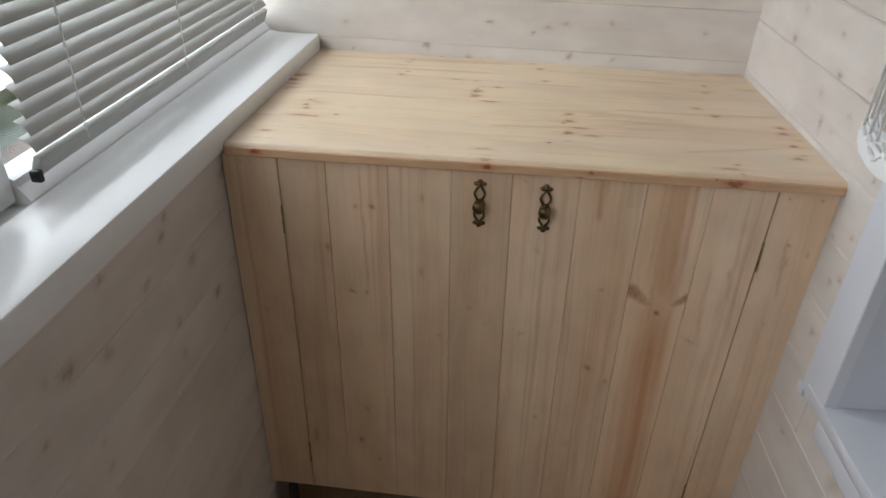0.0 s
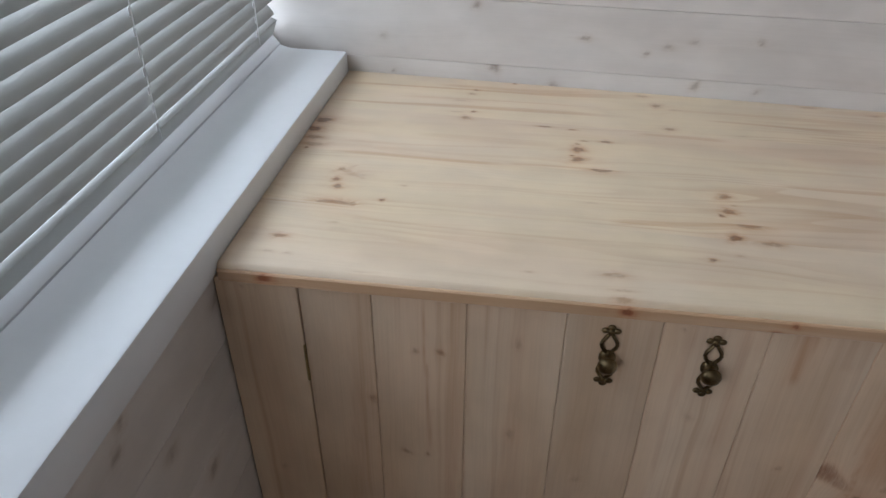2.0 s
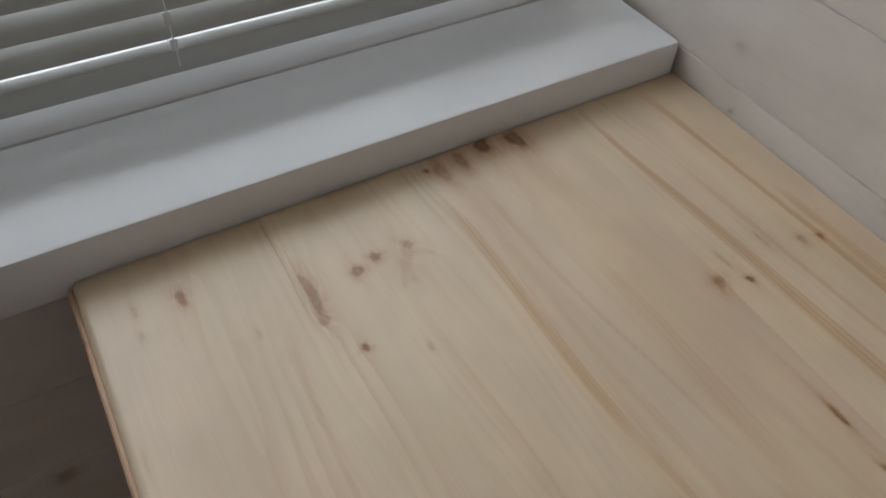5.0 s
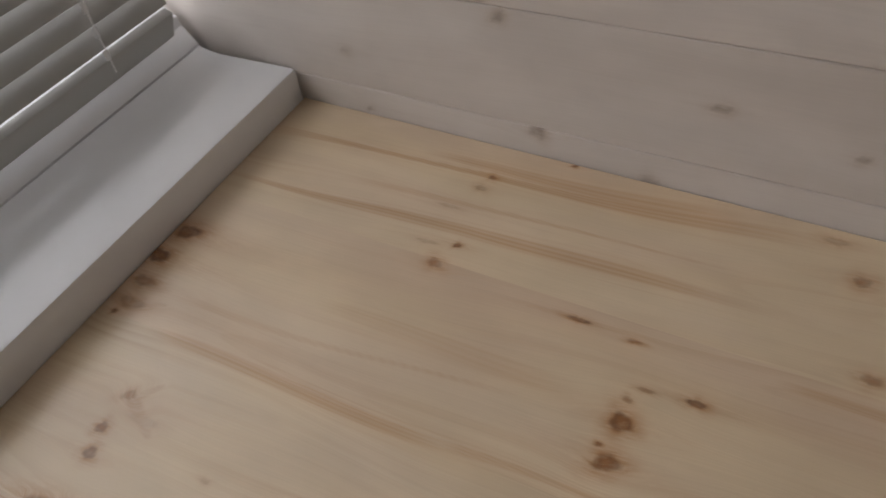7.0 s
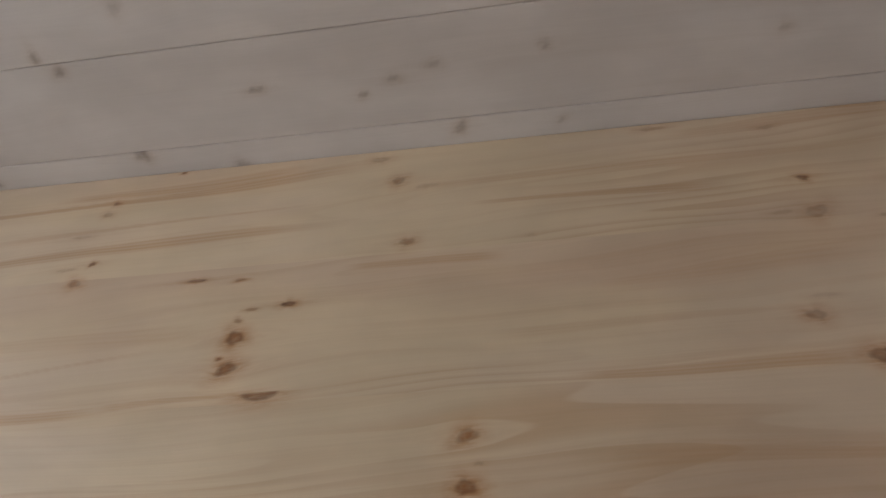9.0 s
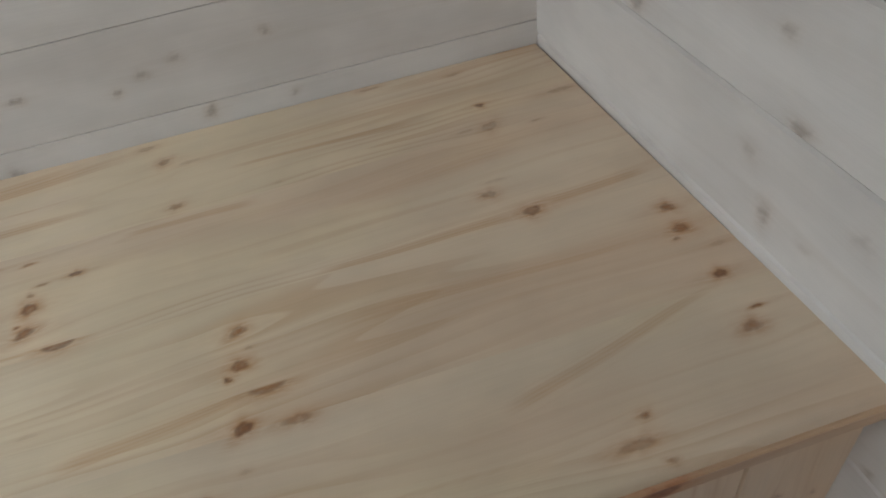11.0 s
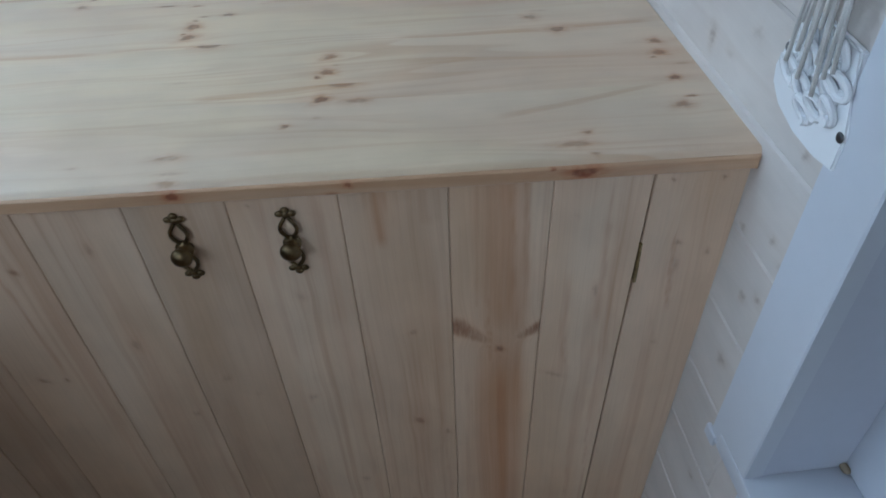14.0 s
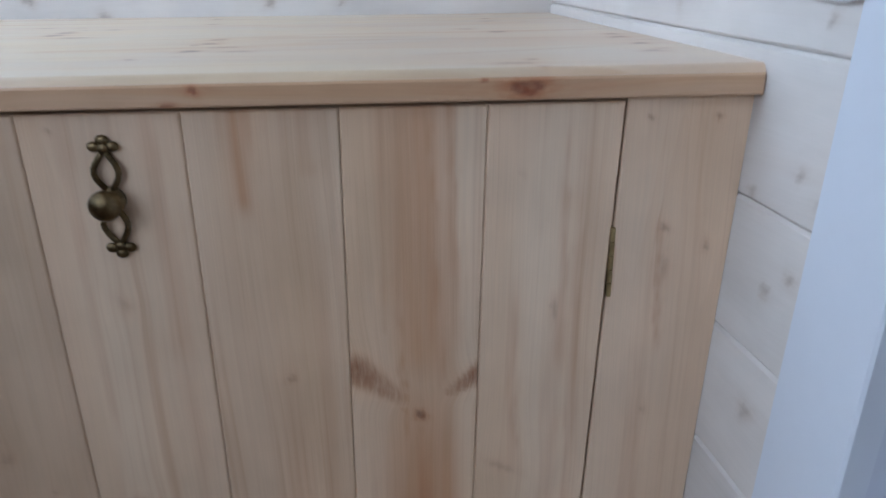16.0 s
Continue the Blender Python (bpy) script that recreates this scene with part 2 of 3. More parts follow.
def smoothstep(lo, hi, v):
    t = np.clip((v - lo) / (hi - lo), 0, 1)
    return t * t * (3 - 2 * t)


def grain_fields(s, c, knots, streaks, wob, halves=(), spikes=(), wave=1.0):
    """How the grain flows round the knots, and how dark knot, halo and red wood are, at points s along and c across."""
    flow = c + wave * (0.0045 * np.sin(s * 5.1 + wob) + 0.0030 * np.sin(s * 13.7 + 2 * wob + c * 30) + 0.0012 * np.sin(s * 31 + c * 70 + wob))
    dark, halo, red = np.zeros_like(s), np.zeros_like(s), np.zeros_like(s)
    for s0, c0, rs, rc, k in knots:
        ds, dc = s - s0, c - c0
        near = (np.abs(ds) < 14 * max(rs, rc)) & (np.abs(dc) < 9 * rc)
        if not near.any():
            continue
        ds, dc = ds[near], dc[near]
        r = rc
        flow[near] -= 0.8 * r * np.exp(-((ds / (4.5 * max(r, 0.6 * rs))) ** 2)) * np.tanh(dc / r) * np.exp(-np.abs(dc) / (3.5 * r))
        uneven = 1 + 0.10 * np.sin(3 * np.arctan2(dc, ds) + 40 * s0) + 0.07 * np.sin(5 * np.arctan2(dc, ds) + 90 * c0)
        lean = 0.45 * math.sin(137 * s0 + 61 * c0)
        d = np.sqrt(((ds + lean * dc) / rs) ** 2 + ((dc - 0.12 * lean * ds) / rc) ** 2) / uneven
        dark[near] = np.maximum(dark[near], min(1, 0.95 * k) * (1 - smoothstep(0.6, 1.06, d)) * (0.72 + 0.28 * smoothstep(0.15, 0.75, d)))
        halo[near] = np.maximum(halo[near], min(0.92, 1.7 * k) * np.exp(-(d / 1.55) ** 2))
        tail = np.exp(-((ds / (5 * rs)) ** 2)) * np.exp(-((dc / (1.3 * rc)) ** 2))
        halo[near] = np.maximum(halo[near], 0.30 * k * tail)
    for s0, c0, rs, rc, k, side in halves:
        d = np.sqrt(((s - s0) / rs) ** 2 + ((c - c0) / rc) ** 2)
        cut = smoothstep(-0.0006, 0.0008, side * (c - c0))
        dark = np.maximum(dark, k * cut * (1 - smoothstep(0.75, 1.05, d)) * (0.7 + 0.3 * smoothstep(0.2, 0.8, d)))
        halo = np.maximum(halo, 0.8 * cut * np.exp(-(d / 1.5) ** 2))
    for s0, c0, s1, c1, w, k in spikes:
        t = ((s - s0) * (s1 - s0) + (c - c0) * (c1 - c0)) / ((s1 - s0) ** 2 + (c1 - c0) ** 2)
        tc = np.clip(t, 0, 1)
        away = np.hypot(s - s0 - tc * (s1 - s0), c - c0 - tc * (c1 - c0)) / (w * (1 - 0.6 * tc))
        dark = np.maximum(dark, k * (1 - 0.85 * tc) * (1 - smoothstep(0.2, 1.1, away)))
        halo = np.maximum(halo, min(0.95, 0.32 + k) * (1 - 0.45 * tc) * (1 - smoothstep(0.5, 1.35, away)))
        flow = flow + 0.006 * np.exp(-(away / 2) ** 2)
    for s0, c0, s1, c1, w, k in streaks:
        t = (s - s0) / (s1 - s0)
        mid = c0 + (c1 - c0) * t + 0.0016 * np.sin(17 * s + 50 * c0)
        ends = smoothstep(-0.05, 0.15, t) * (1 - smoothstep(0.8, 1.08, t))
        off = (c + 0.55 * (flow - c) - mid) / (w * (0.75 + 0.35 * np.sin(11 * s + 70 * c0)))
        ragged = 0.80 + 0.20 * np.sin(9 * off + 23 * s)
        band = 0.82 * np.exp(-(off ** 4)) + 0.36 * np.exp(-(((off - 0.95) / 0.16) ** 2)) + 0.26 * np.exp(-(((off + 0.95) / 0.14) ** 2)) + 0.22 * np.exp(-(((off - 1.8) / 0.12) ** 2)) + 0.16 * np.exp(-(((off + 2.3) / 0.14) ** 2))
        if w > 0.015:
            across = (c - mid) / w
            ragged, band = 0.88 + 0.12 * np.sin(7 * across + 3 * np.sin(6 * s)), np.exp(-(across ** 4))
        red = np.maximum(red, np.minimum(k * ends * ragged * band, 0.92))
    return flow, dark, halo, red


def board(name, length, width, depth, mat, parent=None, at=None, knots=(), streaks=(), step=0.004, chamfer=0.001, wob=0.0, shape=None, label="", tight=False, halves=(), spikes=(), across=None, wave=1.0):
    """A plank: x along the grain, y across, its face at z = 0 and its body below, with eased edges."""
    ns, nc = max(2, int(length / step)), max(2, int(width / min(across or step, width / 4)))
    ss = np.r_[0.0, np.linspace(chamfer, length - chamfer, ns), length]
    cc = np.r_[0.0, np.linspace(chamfer, width - chamfer, nc), width]
    if tight:
        ss, cc = np.linspace(0, length, ns), np.linspace(0, width, nc)
    S, C = np.meshgrid(ss, cc, indexing="ij")
    Z = 0.0 * S if tight else np.where((S < chamfer / 2) | (S > length - chamfer / 2) | (C < chamfer / 2) | (C > width - chamfer / 2), -chamfer, 0.0)
    a, b = S.shape
    idx = np.arange(a * b).reshape(a, b)
    quads = np.stack([idx[:-1, :-1], idx[1:, :-1], idx[1:, 1:], idx[:-1, 1:]], -1).reshape(-1, 4).tolist()
    rim = np.r_[idx[:, 0], idx[-1, 1:], idx[-2::-1, -1], idx[0, -2:0:-1]]
    low = a * b + np.arange(len(rim))
    sx, cx = np.r_[S.ravel(), S.ravel()[rim]], np.r_[C.ravel(), C.ravel()[rim]]
    zx = np.r_[Z.ravel(), np.full(len(rim), -depth)]
    n = len(rim)
    for i in range(n):
        j = (i + 1) % n
        quads.append([int(rim[j]), int(rim[i]), int(low[i]), int(low[j])])
    quads.append([int(v) for v in low[::-1]])
    if shape:
        sx, cx = shape(sx, cx)
    flow, dark, halo, red = grain_fields(sx, cx, knots, streaks, wob, halves, spikes, wave)
    me = bpy.data.meshes.new(name)
    me.from_pydata(np.stack([sx, cx, zx], -1).tolist(), [], quads)
    for key, values in (("along", sx), ("flow", flow + zx * 0.7), ("knot", dark), ("halo", halo), ("red", red)):
        me.attributes.new(key, "FLOAT", "POINT").data.foreach_set("value", values.astype(np.float32))
    me.materials.append(mat)
    ob = new(name, me)
    ob.parent = parent
    place_at(ob, at)
    if label:
        ob["label"] = label
    return ob


def frame_of(origin, x, y):
    """A pose from an origin and two directions; the third is across them."""
    x, y = Vector(x).normalized(), Vector(y)
    z = x.cross(y).normalized()
    y = z.cross(x)
    m = Matrix((x, y, z)).transposed().to_4x4()
    m.translation = origin
    return m


rnd = random.Random(7)


def chance_knots(length, width, count, size=0.006, dark=0.6):
    return [(rnd.uniform(0, length), rnd.uniform(0.1, 0.9) * width, size * rnd.uniform(0.5, 1.5), size * rnd.uniform(0.4, 1.0), dark * rnd.uniform(0.4, 1)) for _ in range(count)]


# ---------------------------------------------------------------- plan
TOP = 0.870          # cabinet top
SILL = 0.902         # window sill
COURSE = 0.097       # cladding


def back_y(x):
    return 0.540 - 0.042 * x


def right_x(y):
    return 0.924 - 0.092 * y


# Poses whose z points into the room: the right wall leans and runs a little askew.
RIGHT = frame_of((0.924, 0, TOP), (0.092, -1, 0), (0.033, 0, 1))
BACK = frame_of((0, 0.540, 0), (1, -0.042, 0), (0, 0, 1))

# ---------------------------------------------------------------- setting
ground = tagged(part("ground", box((-120, -120, -0.6), (120, 120, -0.155)), GRASS), "green lawn outside the loggia", "ground", kind="structure")
floor = thing("floor", "light brown laminate floor planks", "floor", "structure")
part("underlay", box((-0.35, -2.42, -0.16), (1.75, 0.75, -0.012)), SHADOW_GAP, floor)
for i in range(6):
    cut = 1.1 + 0.45 * (i % 2)
    for y, reach in ((-2.29, cut), (-2.289 + cut, 2.82 - cut)):
        board("plank", reach, 0.158, 0.011, LAMINATE, floor, frame_of((-0.012 + (i + 1) * 0.1585, y, 0), (0, 1, 0), (-1, 0, 0)), step=0.03, wob=i * 1.7 + y)

# ceiling and end wall are unseen; their dark colour lowers the fill light
ceiling = tagged(part("ceiling", box((-0.35, -2.42, 2.42), (1.75, 0.75, 2.56)), PLASTER), "plain ceiling out of view, beige kept dark to cut bounce light", "ceiling", kind="structure")
wall_end = tagged(part("wall_end", box((-0.35, -2.42, -0.012), (1.75, -2.30, 2.42)), PLASTER), "plain wall closing the loggia out of view, beige kept dark to cut bounce light", "wall", kind="structure")

# back wall of horizontal whitewashed boards
wall_back = thing("wall_back", "whitewashed pine cladding in horizontal boards", "wall", "structure")
part("core", box((-0.42, 0.0, -0.15), (1.3, 0.12, 2.45)), SHADOW_GAP, wall_back, at=pose(0, 0.556, 0, 0, 0, -2.4))
BACK_KNOTS = {
    0.800: [(0.235, 0.093, 0.007, 0.006, 0.75), (0.325, 0.072, 0.006, 0.004, 0.45), (0.532, 0.087, 0.005, 0.006, 0.6), (0.075, 0.076, 0.003, 0.002, 0.5), (0.62, 0.085, 0.004, 0.003, 0.4)],
    0.897: [(0.367, 0.050, 0.007, 0.003, 0.7), (0.485, 0.045, 0.006, 0.003, 0.45), (0.520, 0.055, 0.006, 0.003, 0.5), (0.456, 0.033, 0.004, 0.003, 0.5), (0.610, 0.060, 0.004, 0.004, 0.65), (0.061, 0.034, 0.005, 0.004, 0.3), (0.205, 0.090, 0.005, 0.005, 0.6), (0.79, 0.05, 0.005, 0.004, 0.3)],
    0.994: [(0.190, 0.006, 0.004, 0.007, 0.75), (0.280, 0.040, 0.006, 0.006, 0.3), (0.52, 0.07, 0.006, 0.005, 0.4)],
}
z = 0.800 - COURSE * 8
for i in range(25):
    low = round(z + COURSE * i, 3)
    near = 0.7 < low < 1.1
    board("board", 1.18, COURSE - 0.0004, 0.014, WHITEWASH, wall_back, BACK @ Matrix.Translation((-0.20, low, 0)),
          [(s + 0.20, c, a, b, k) for s, c, a, b, k in BACK_KNOTS.get(low, [])] or chance_knots(1.18, COURSE, 5), step=0.004 if near else 0.02, chamfer=0.0009, wob=i * 2.3)

# window wall: boards under the sill, brick core, frames above
wall_window = thing("wall_window", "whitewashed pine boards below the window sill", "wall", "structure")
part("core", box((-0.34, -2.3, -0.15), (-0.03, 0.7, 0.858)), SHADOW_GAP, wall_window)
for i in range(9):
    low = 0.758 - COURSE * i
    k = chance_knots(2.85, COURSE, 13, 0.008, 0.55)
    if i == 1:
        k += [(2.3 - 0.123, 0.076, 0.010, 0.006, 0.5), (2.3 - 0.192, 0.010, 0.006, 0.008, 0.4)]
    if i == 0:
        k += [(2.3 - 0.426, 0.017, 0.013, 0.009, 0.75), (2.3 - 0.335, 0.081, 0.007, 0.005, 0.5), (2.3 - 0.191, 0.057, 0.007, 0.006, 0.7), (2.3 - 0.174, 0.077, 0.006, 0.005, 0.6)]
    if i == 2:
        k += [(2.3 - 0.065, 0.077, 0.010, 0.007, 0.65)]
    board("board", 2.85, COURSE - 0.0004, 0.014, WHITEWASH, wall_window, frame_of((-0.012, -2.3, low), (0, 1, 0), (0, 0, 1)), k, step=0.007 if i < 6 else 0.03, chamfer=0.0009, wob=i * 1.9 + 4)

# the white sill
sill = thing("window_sill", "glossy white plastic window sill with a square nose", "window sill", "structure")
outline = [(-0.150, SILL - 0.045), (-0.0035, SILL - 0.045), (-0.001, SILL - 0.044), (0.0, SILL - 0.0415), (0.0, SILL - 0.0040), (-0.0012, SILL - 0.0012), (-0.0040, SILL)]
for k in range(11):
    u = k / 10
    outline.append((-0.078 - 0.030 * u, SILL + 0.0052 * u ** 2.4))
outline += [(-0.1082, SILL + 0.0010), (-0.150, SILL + 0.0010)]
part("board", prism(outline, -2.29, 0.537), PVC, sill)


def window(name, y0, y1, label):
    """A white sash: frame bars round a pane."""
    w = thing(name, label, "window", "structure")
    lo, hi = 0.860, 2.36
    part("bottom_rail", box((-0.215, y0, lo), (-0.1505, y1, SILL + 0.0052), 0.002), PVC, w)
    part("top_rail", box((-0.215, y0, hi - 0.09), (-0.126, y1, hi), 0.004), PVC, w)
    part("stile", box((-0.213, y0, SILL + 0.0056), (-0.127, y0 + 0.075, hi - 0.0905), 0.004), PVC, w)
    part("stile", box((-0.213, y1 - 0.010, SILL + 0.0056), (-0.172, y1, hi - 0.0905), 0.003), PVC, w)
    outline = [(-0.1092, SILL + 0.0012), (-0.1090, SILL + 0.0070), (-0.1205, SILL + 0.0225), (-0.1225, SILL + 0.0240), (-0.1240, SILL + 0.0330), (-0.1380, SILL + 0.0420), (-0.1490, SILL + 0.0420), (-0.1490, SILL + 0.0012)]
    part("glazing_bead", prism(outline, y0 + 0.0755, y1 - 0.0105), PVC, w)
    pane = part("pane", box((-0.186, y0 + 0.07, SILL + 0.01), (-0.180, y1 - 0.008, hi - 0.085)), GLASS, w)
    pane.visible_shadow = False
    return w


window("window_blind", -0.362, 0.548, "white plastic window sash behind a closed blind")
window("window_middle", -1.18, -0.365, "white plastic window sash facing the daylight")
window("window_far", -2.29, -1.184, "white plastic window sash facing the daylight")
lintel = tagged(part("lintel", box((-0.34, -2.3, 2.36), (-0.012, 0.6, 2.42)), PLASTER), "beige strip above the windows", "wall", kind="structure")

# right wall: boards round the window of the house
wall_right = thing("wall_right", "whitewashed pine cladding beside a white window reveal", "wall", "structure")
EDGE = 0.078          # where the corner trim begins
LEDGE = -0.287        # the sill of the house window
part("core", box((-0.70, -1.02, -0.30), (0.10, 1.62, -0.018)), SHADOW_GAP, wall_right, at=RIGHT)
part("core", box((0.10, -1.02, -0.13), (2.35, LEDGE - 0.03, -0.018)), SHADOW_GAP, wall_right, at=RIGHT)
RIGHT_KNOTS = {-0.088: [(-0.009, 0.005, 0.003, 0.003, 0.6), (0.037, 0.03, 0.003, 0.003, 0.5)], -0.187: [(0.046, 0.065, 0.004, 0.003, 0.55), (0.024, 0.047, 0.004, 0.004, 0.5)],
               0.011: [(-0.152, 0.028, 0.005, 0.008, 0.5), (0.038, 0.02, 0.003, 0.003, 0.6)], 0.110: [(-0.325, 0.012, 0.008, 0.006, 0.75), (-0.14, 0.005, 0.008, 0.005, 0.6)]}
for i in range(26):
    low = round(0.011 + 0.099 * (i - 9), 3)
    reach = 2.25 if low < LEDGE - 0.05 else EDGE + 0.006
    top_cut = 0.0985
    if low < LEDGE < low + 0.099:
        reach = EDGE + 0.006
        board("board", 2.165, 0.073, 0.014, WHITEWASH, wall_right, RIGHT @ Matrix.Translation((EDGE + 0.0066, low, 0)), chance_knots(2.1, 0.06, 9), step=0.02, chamfer=0.0015)
    own = [(s + 0.62, c, a, b, k) for s, c, a, b, k in RIGHT_KNOTS.get(low, [])] + chance_knots(0.62 + reach, 0.099, 4 if reach < 1 else 14, 0.006, 0.45)
    board("board", 0.62 + reach, top_cut, 0.014, WHITEWASH, wall_right, RIGHT @ Matrix.Translation((-0.62, low, 0)), own, step=0.005 if -0.5 < low < 0.25 else 0.02, chamfer=0.0022, wob=i * 1.3 + 9)

house_window = thing("window_house", "white plastic house window with a deep reveal and black gasket", "window", "structure", at=RIGHT)
# corner trim: one leg on the boards, one on the reveal
bm = bmesh.new()
outline = [(EDGE, 0.0005), (EDGE, 0.0032), (EDGE + 0.0015, 0.0045), (EDGE + 0.0490, 0.0045), (EDGE + 0.0510, 0.0030), (EDGE + 0.0510, -0.0140), (EDGE + 0.0480, -0.0140), (EDGE + 0.0480, 0.0005)]
ends = [[bm.verts.new((x - (0.019 if y < 0 and x < EDGE + 0.01 else 0), y, z)) for x, z in outline] for y in (LEDGE - 0.022, 1.5)]
for k in range(8):
    bm.faces.new((ends[0][k], ends[0][(k + 1) % 8], ends[1][(k + 1) % 8], ends[1][k]))
bm.faces.new(ends[0])
bm.faces.new(ends[1][::-1])
part("corner_trim", bm, TRIM_SHADED, house_window)
part("trim_end", box((EDGE - 0.026, LEDGE - 0.032, 0.001), (EDGE - 0.006, LEDGE - 0.016, 0.007), 0.002), TRIM_SHADED, house_window)
# white panel; its deeper bluish shade is in the colour
part("reveal_panel", box((EDGE + 0.036, LEDGE + 0.0, -0.0995), (EDGE + 0.0500, 1.5, -0.0142)), REVEAL_SHADED, house_window)
part("ledge", box((EDGE - 0.002, LEDGE - 0.024, -0.104), (1.4, LEDGE - 0.0005, 0.006), 0.003), TRIM_SHADED, house_window)
part("ledge_lip", box((EDGE + 0.052, LEDGE - 0.055, -0.004), (1.4, LEDGE - 0.0245, 0.0045), 0.0015), TRIM_SHADED, house_window)
part("frame_post", box((EDGE + 0.030, LEDGE + 0.0, -0.170), (EDGE + 0.1052, 1.5, -0.1000), 0.001), TRIM_SHADED, house_window)
part("frame_rail", box((EDGE + 0.1055, LEDGE + 0.0, -0.170), (1.4, LEDGE + 0.0880, -0.1003), 0.001), TRIM_SHADED, house_window)
part("gasket", box((EDGE + 0.1055, LEDGE + 0.0885, -0.1000), (EDGE + 0.1100, 1.5, -0.0982), 0.0006), RUBBER, house_window)
part("gasket", box((EDGE + 0.1101, LEDGE + 0.0885, -0.1000), (1.4, LEDGE + 0.0930, -0.0982), 0.0006), RUBBER, house_window)
part("pane", box((EDGE + 0.1058, LEDGE + 0.0887, -0.110), (1.4, 1.5, -0.1065)), GLASS, house_window)
part("sealant_smear", ball((EDGE + 0.054, LEDGE + 0.003, -0.0970), 0.0055, (1.3, 0.7, 0.8)), SEALANT, house_window, "tan smear of sealant")
wall_house = thing("wall_house", "pale painted room wall behind the house window", "wall", "structure", at=RIGHT)
part("inner_wall", box((-0.9, -0.88, -0.62), (2.5, 1.55, -0.52)), CURTAIN, wall_house)
part("pier", box((1.42, LEDGE - 0.03, -0.30), (2.35, 1.62, -0.002)), PLASTER, wall_house)
part("head", box((0.10, 1.5, -0.30), (1.42, 1.62, -0.002)), PLASTER, wall_house)

# ---------------------------------------------------------------- blind
blind = thing("venetian_blind", "pale grey aluminium venetian blind lowered and tilted almost shut", "blind")
PITCH, Y0, Y1, BX = 0.0209, -0.263, 0.515, -0.1122
TILT = radians(44)


def slat_mesh():
    bm = bmesh.new()
    n, rows = 8, []
    for y in (Y0, Y1):
        row = []
        for side in (0, 1):
            for k in range(n + 1):
                u = k / n - 0.5
                px, pz = 0.025 * u, 0.0032 * (1 - 4 * u * u) - side * 0.0004
                row.append(bm.verts.new((px * math.cos(TILT) + pz * math.sin(TILT), y, -px * math.sin(TILT) + pz * math.cos(TILT))))
        rows.append(row[: n + 1] + row[n + 1:][::-1])
    a, b = rows
    m = len(a)
    for k in range(m):
        bm.faces.new((a[k], a[(k + 1) % m], b[(k + 1) % m], b[k]))
    bm.faces.new(a)
    bm.faces.new(b[::-1])
    return bm


base = 0.9708
first = part("slat", slat_mesh(), SLAT, blind, at=Matrix.Translation((BX, 0, base)))
for i in range(1, 58):
    ob = new("slat", first.data)
    ob.parent = blind
    ob.matrix_basis = pose(BX, 0, base + PITCH * i, 0, 0.8 * math.sin(i * 2.7), 0)
part("bottom_rail", box((-0.005, Y0, -0.0135), (0.005, Y1, 0.0135), 0.0015, 2), SLAT, blind, at=pose(BX + 0.003, 0, 0.9435, 0, 22, 0))
part("head_rail", box((BX - 0.013, Y0, base + PITCH * 58), (BX + 0.013, Y1, base + PITCH * 58 + 0.025), 0.002), PVC, blind)
for y in (-0.165, 0.130, 0.436):
    for dx in (-0.0125, 0.0130):
        part("ladder_cord", tube([(BX + dx, y, 0.942), (BX + dx, y, base + PITCH * 58)], 0.0006, 5), LADDER, blind)
    for i in range(0, 30):
        zc = base + PITCH * i - 0.013
        part("cord_clip", box((BX + 0.0112, y - 0.0026, zc - 0.0048), (BX + 0.0122, y + 0.0026, zc + 0.0048), 0.0004, 1), LADDER, blind)
part("hold_down", box((BX - 0.002, Y0 - 0.009, 0.9265), (BX + 0.012, Y0 - 0.0005, 0.9420), 0.002), BLACK, blind, "small dark hold-down bracket")

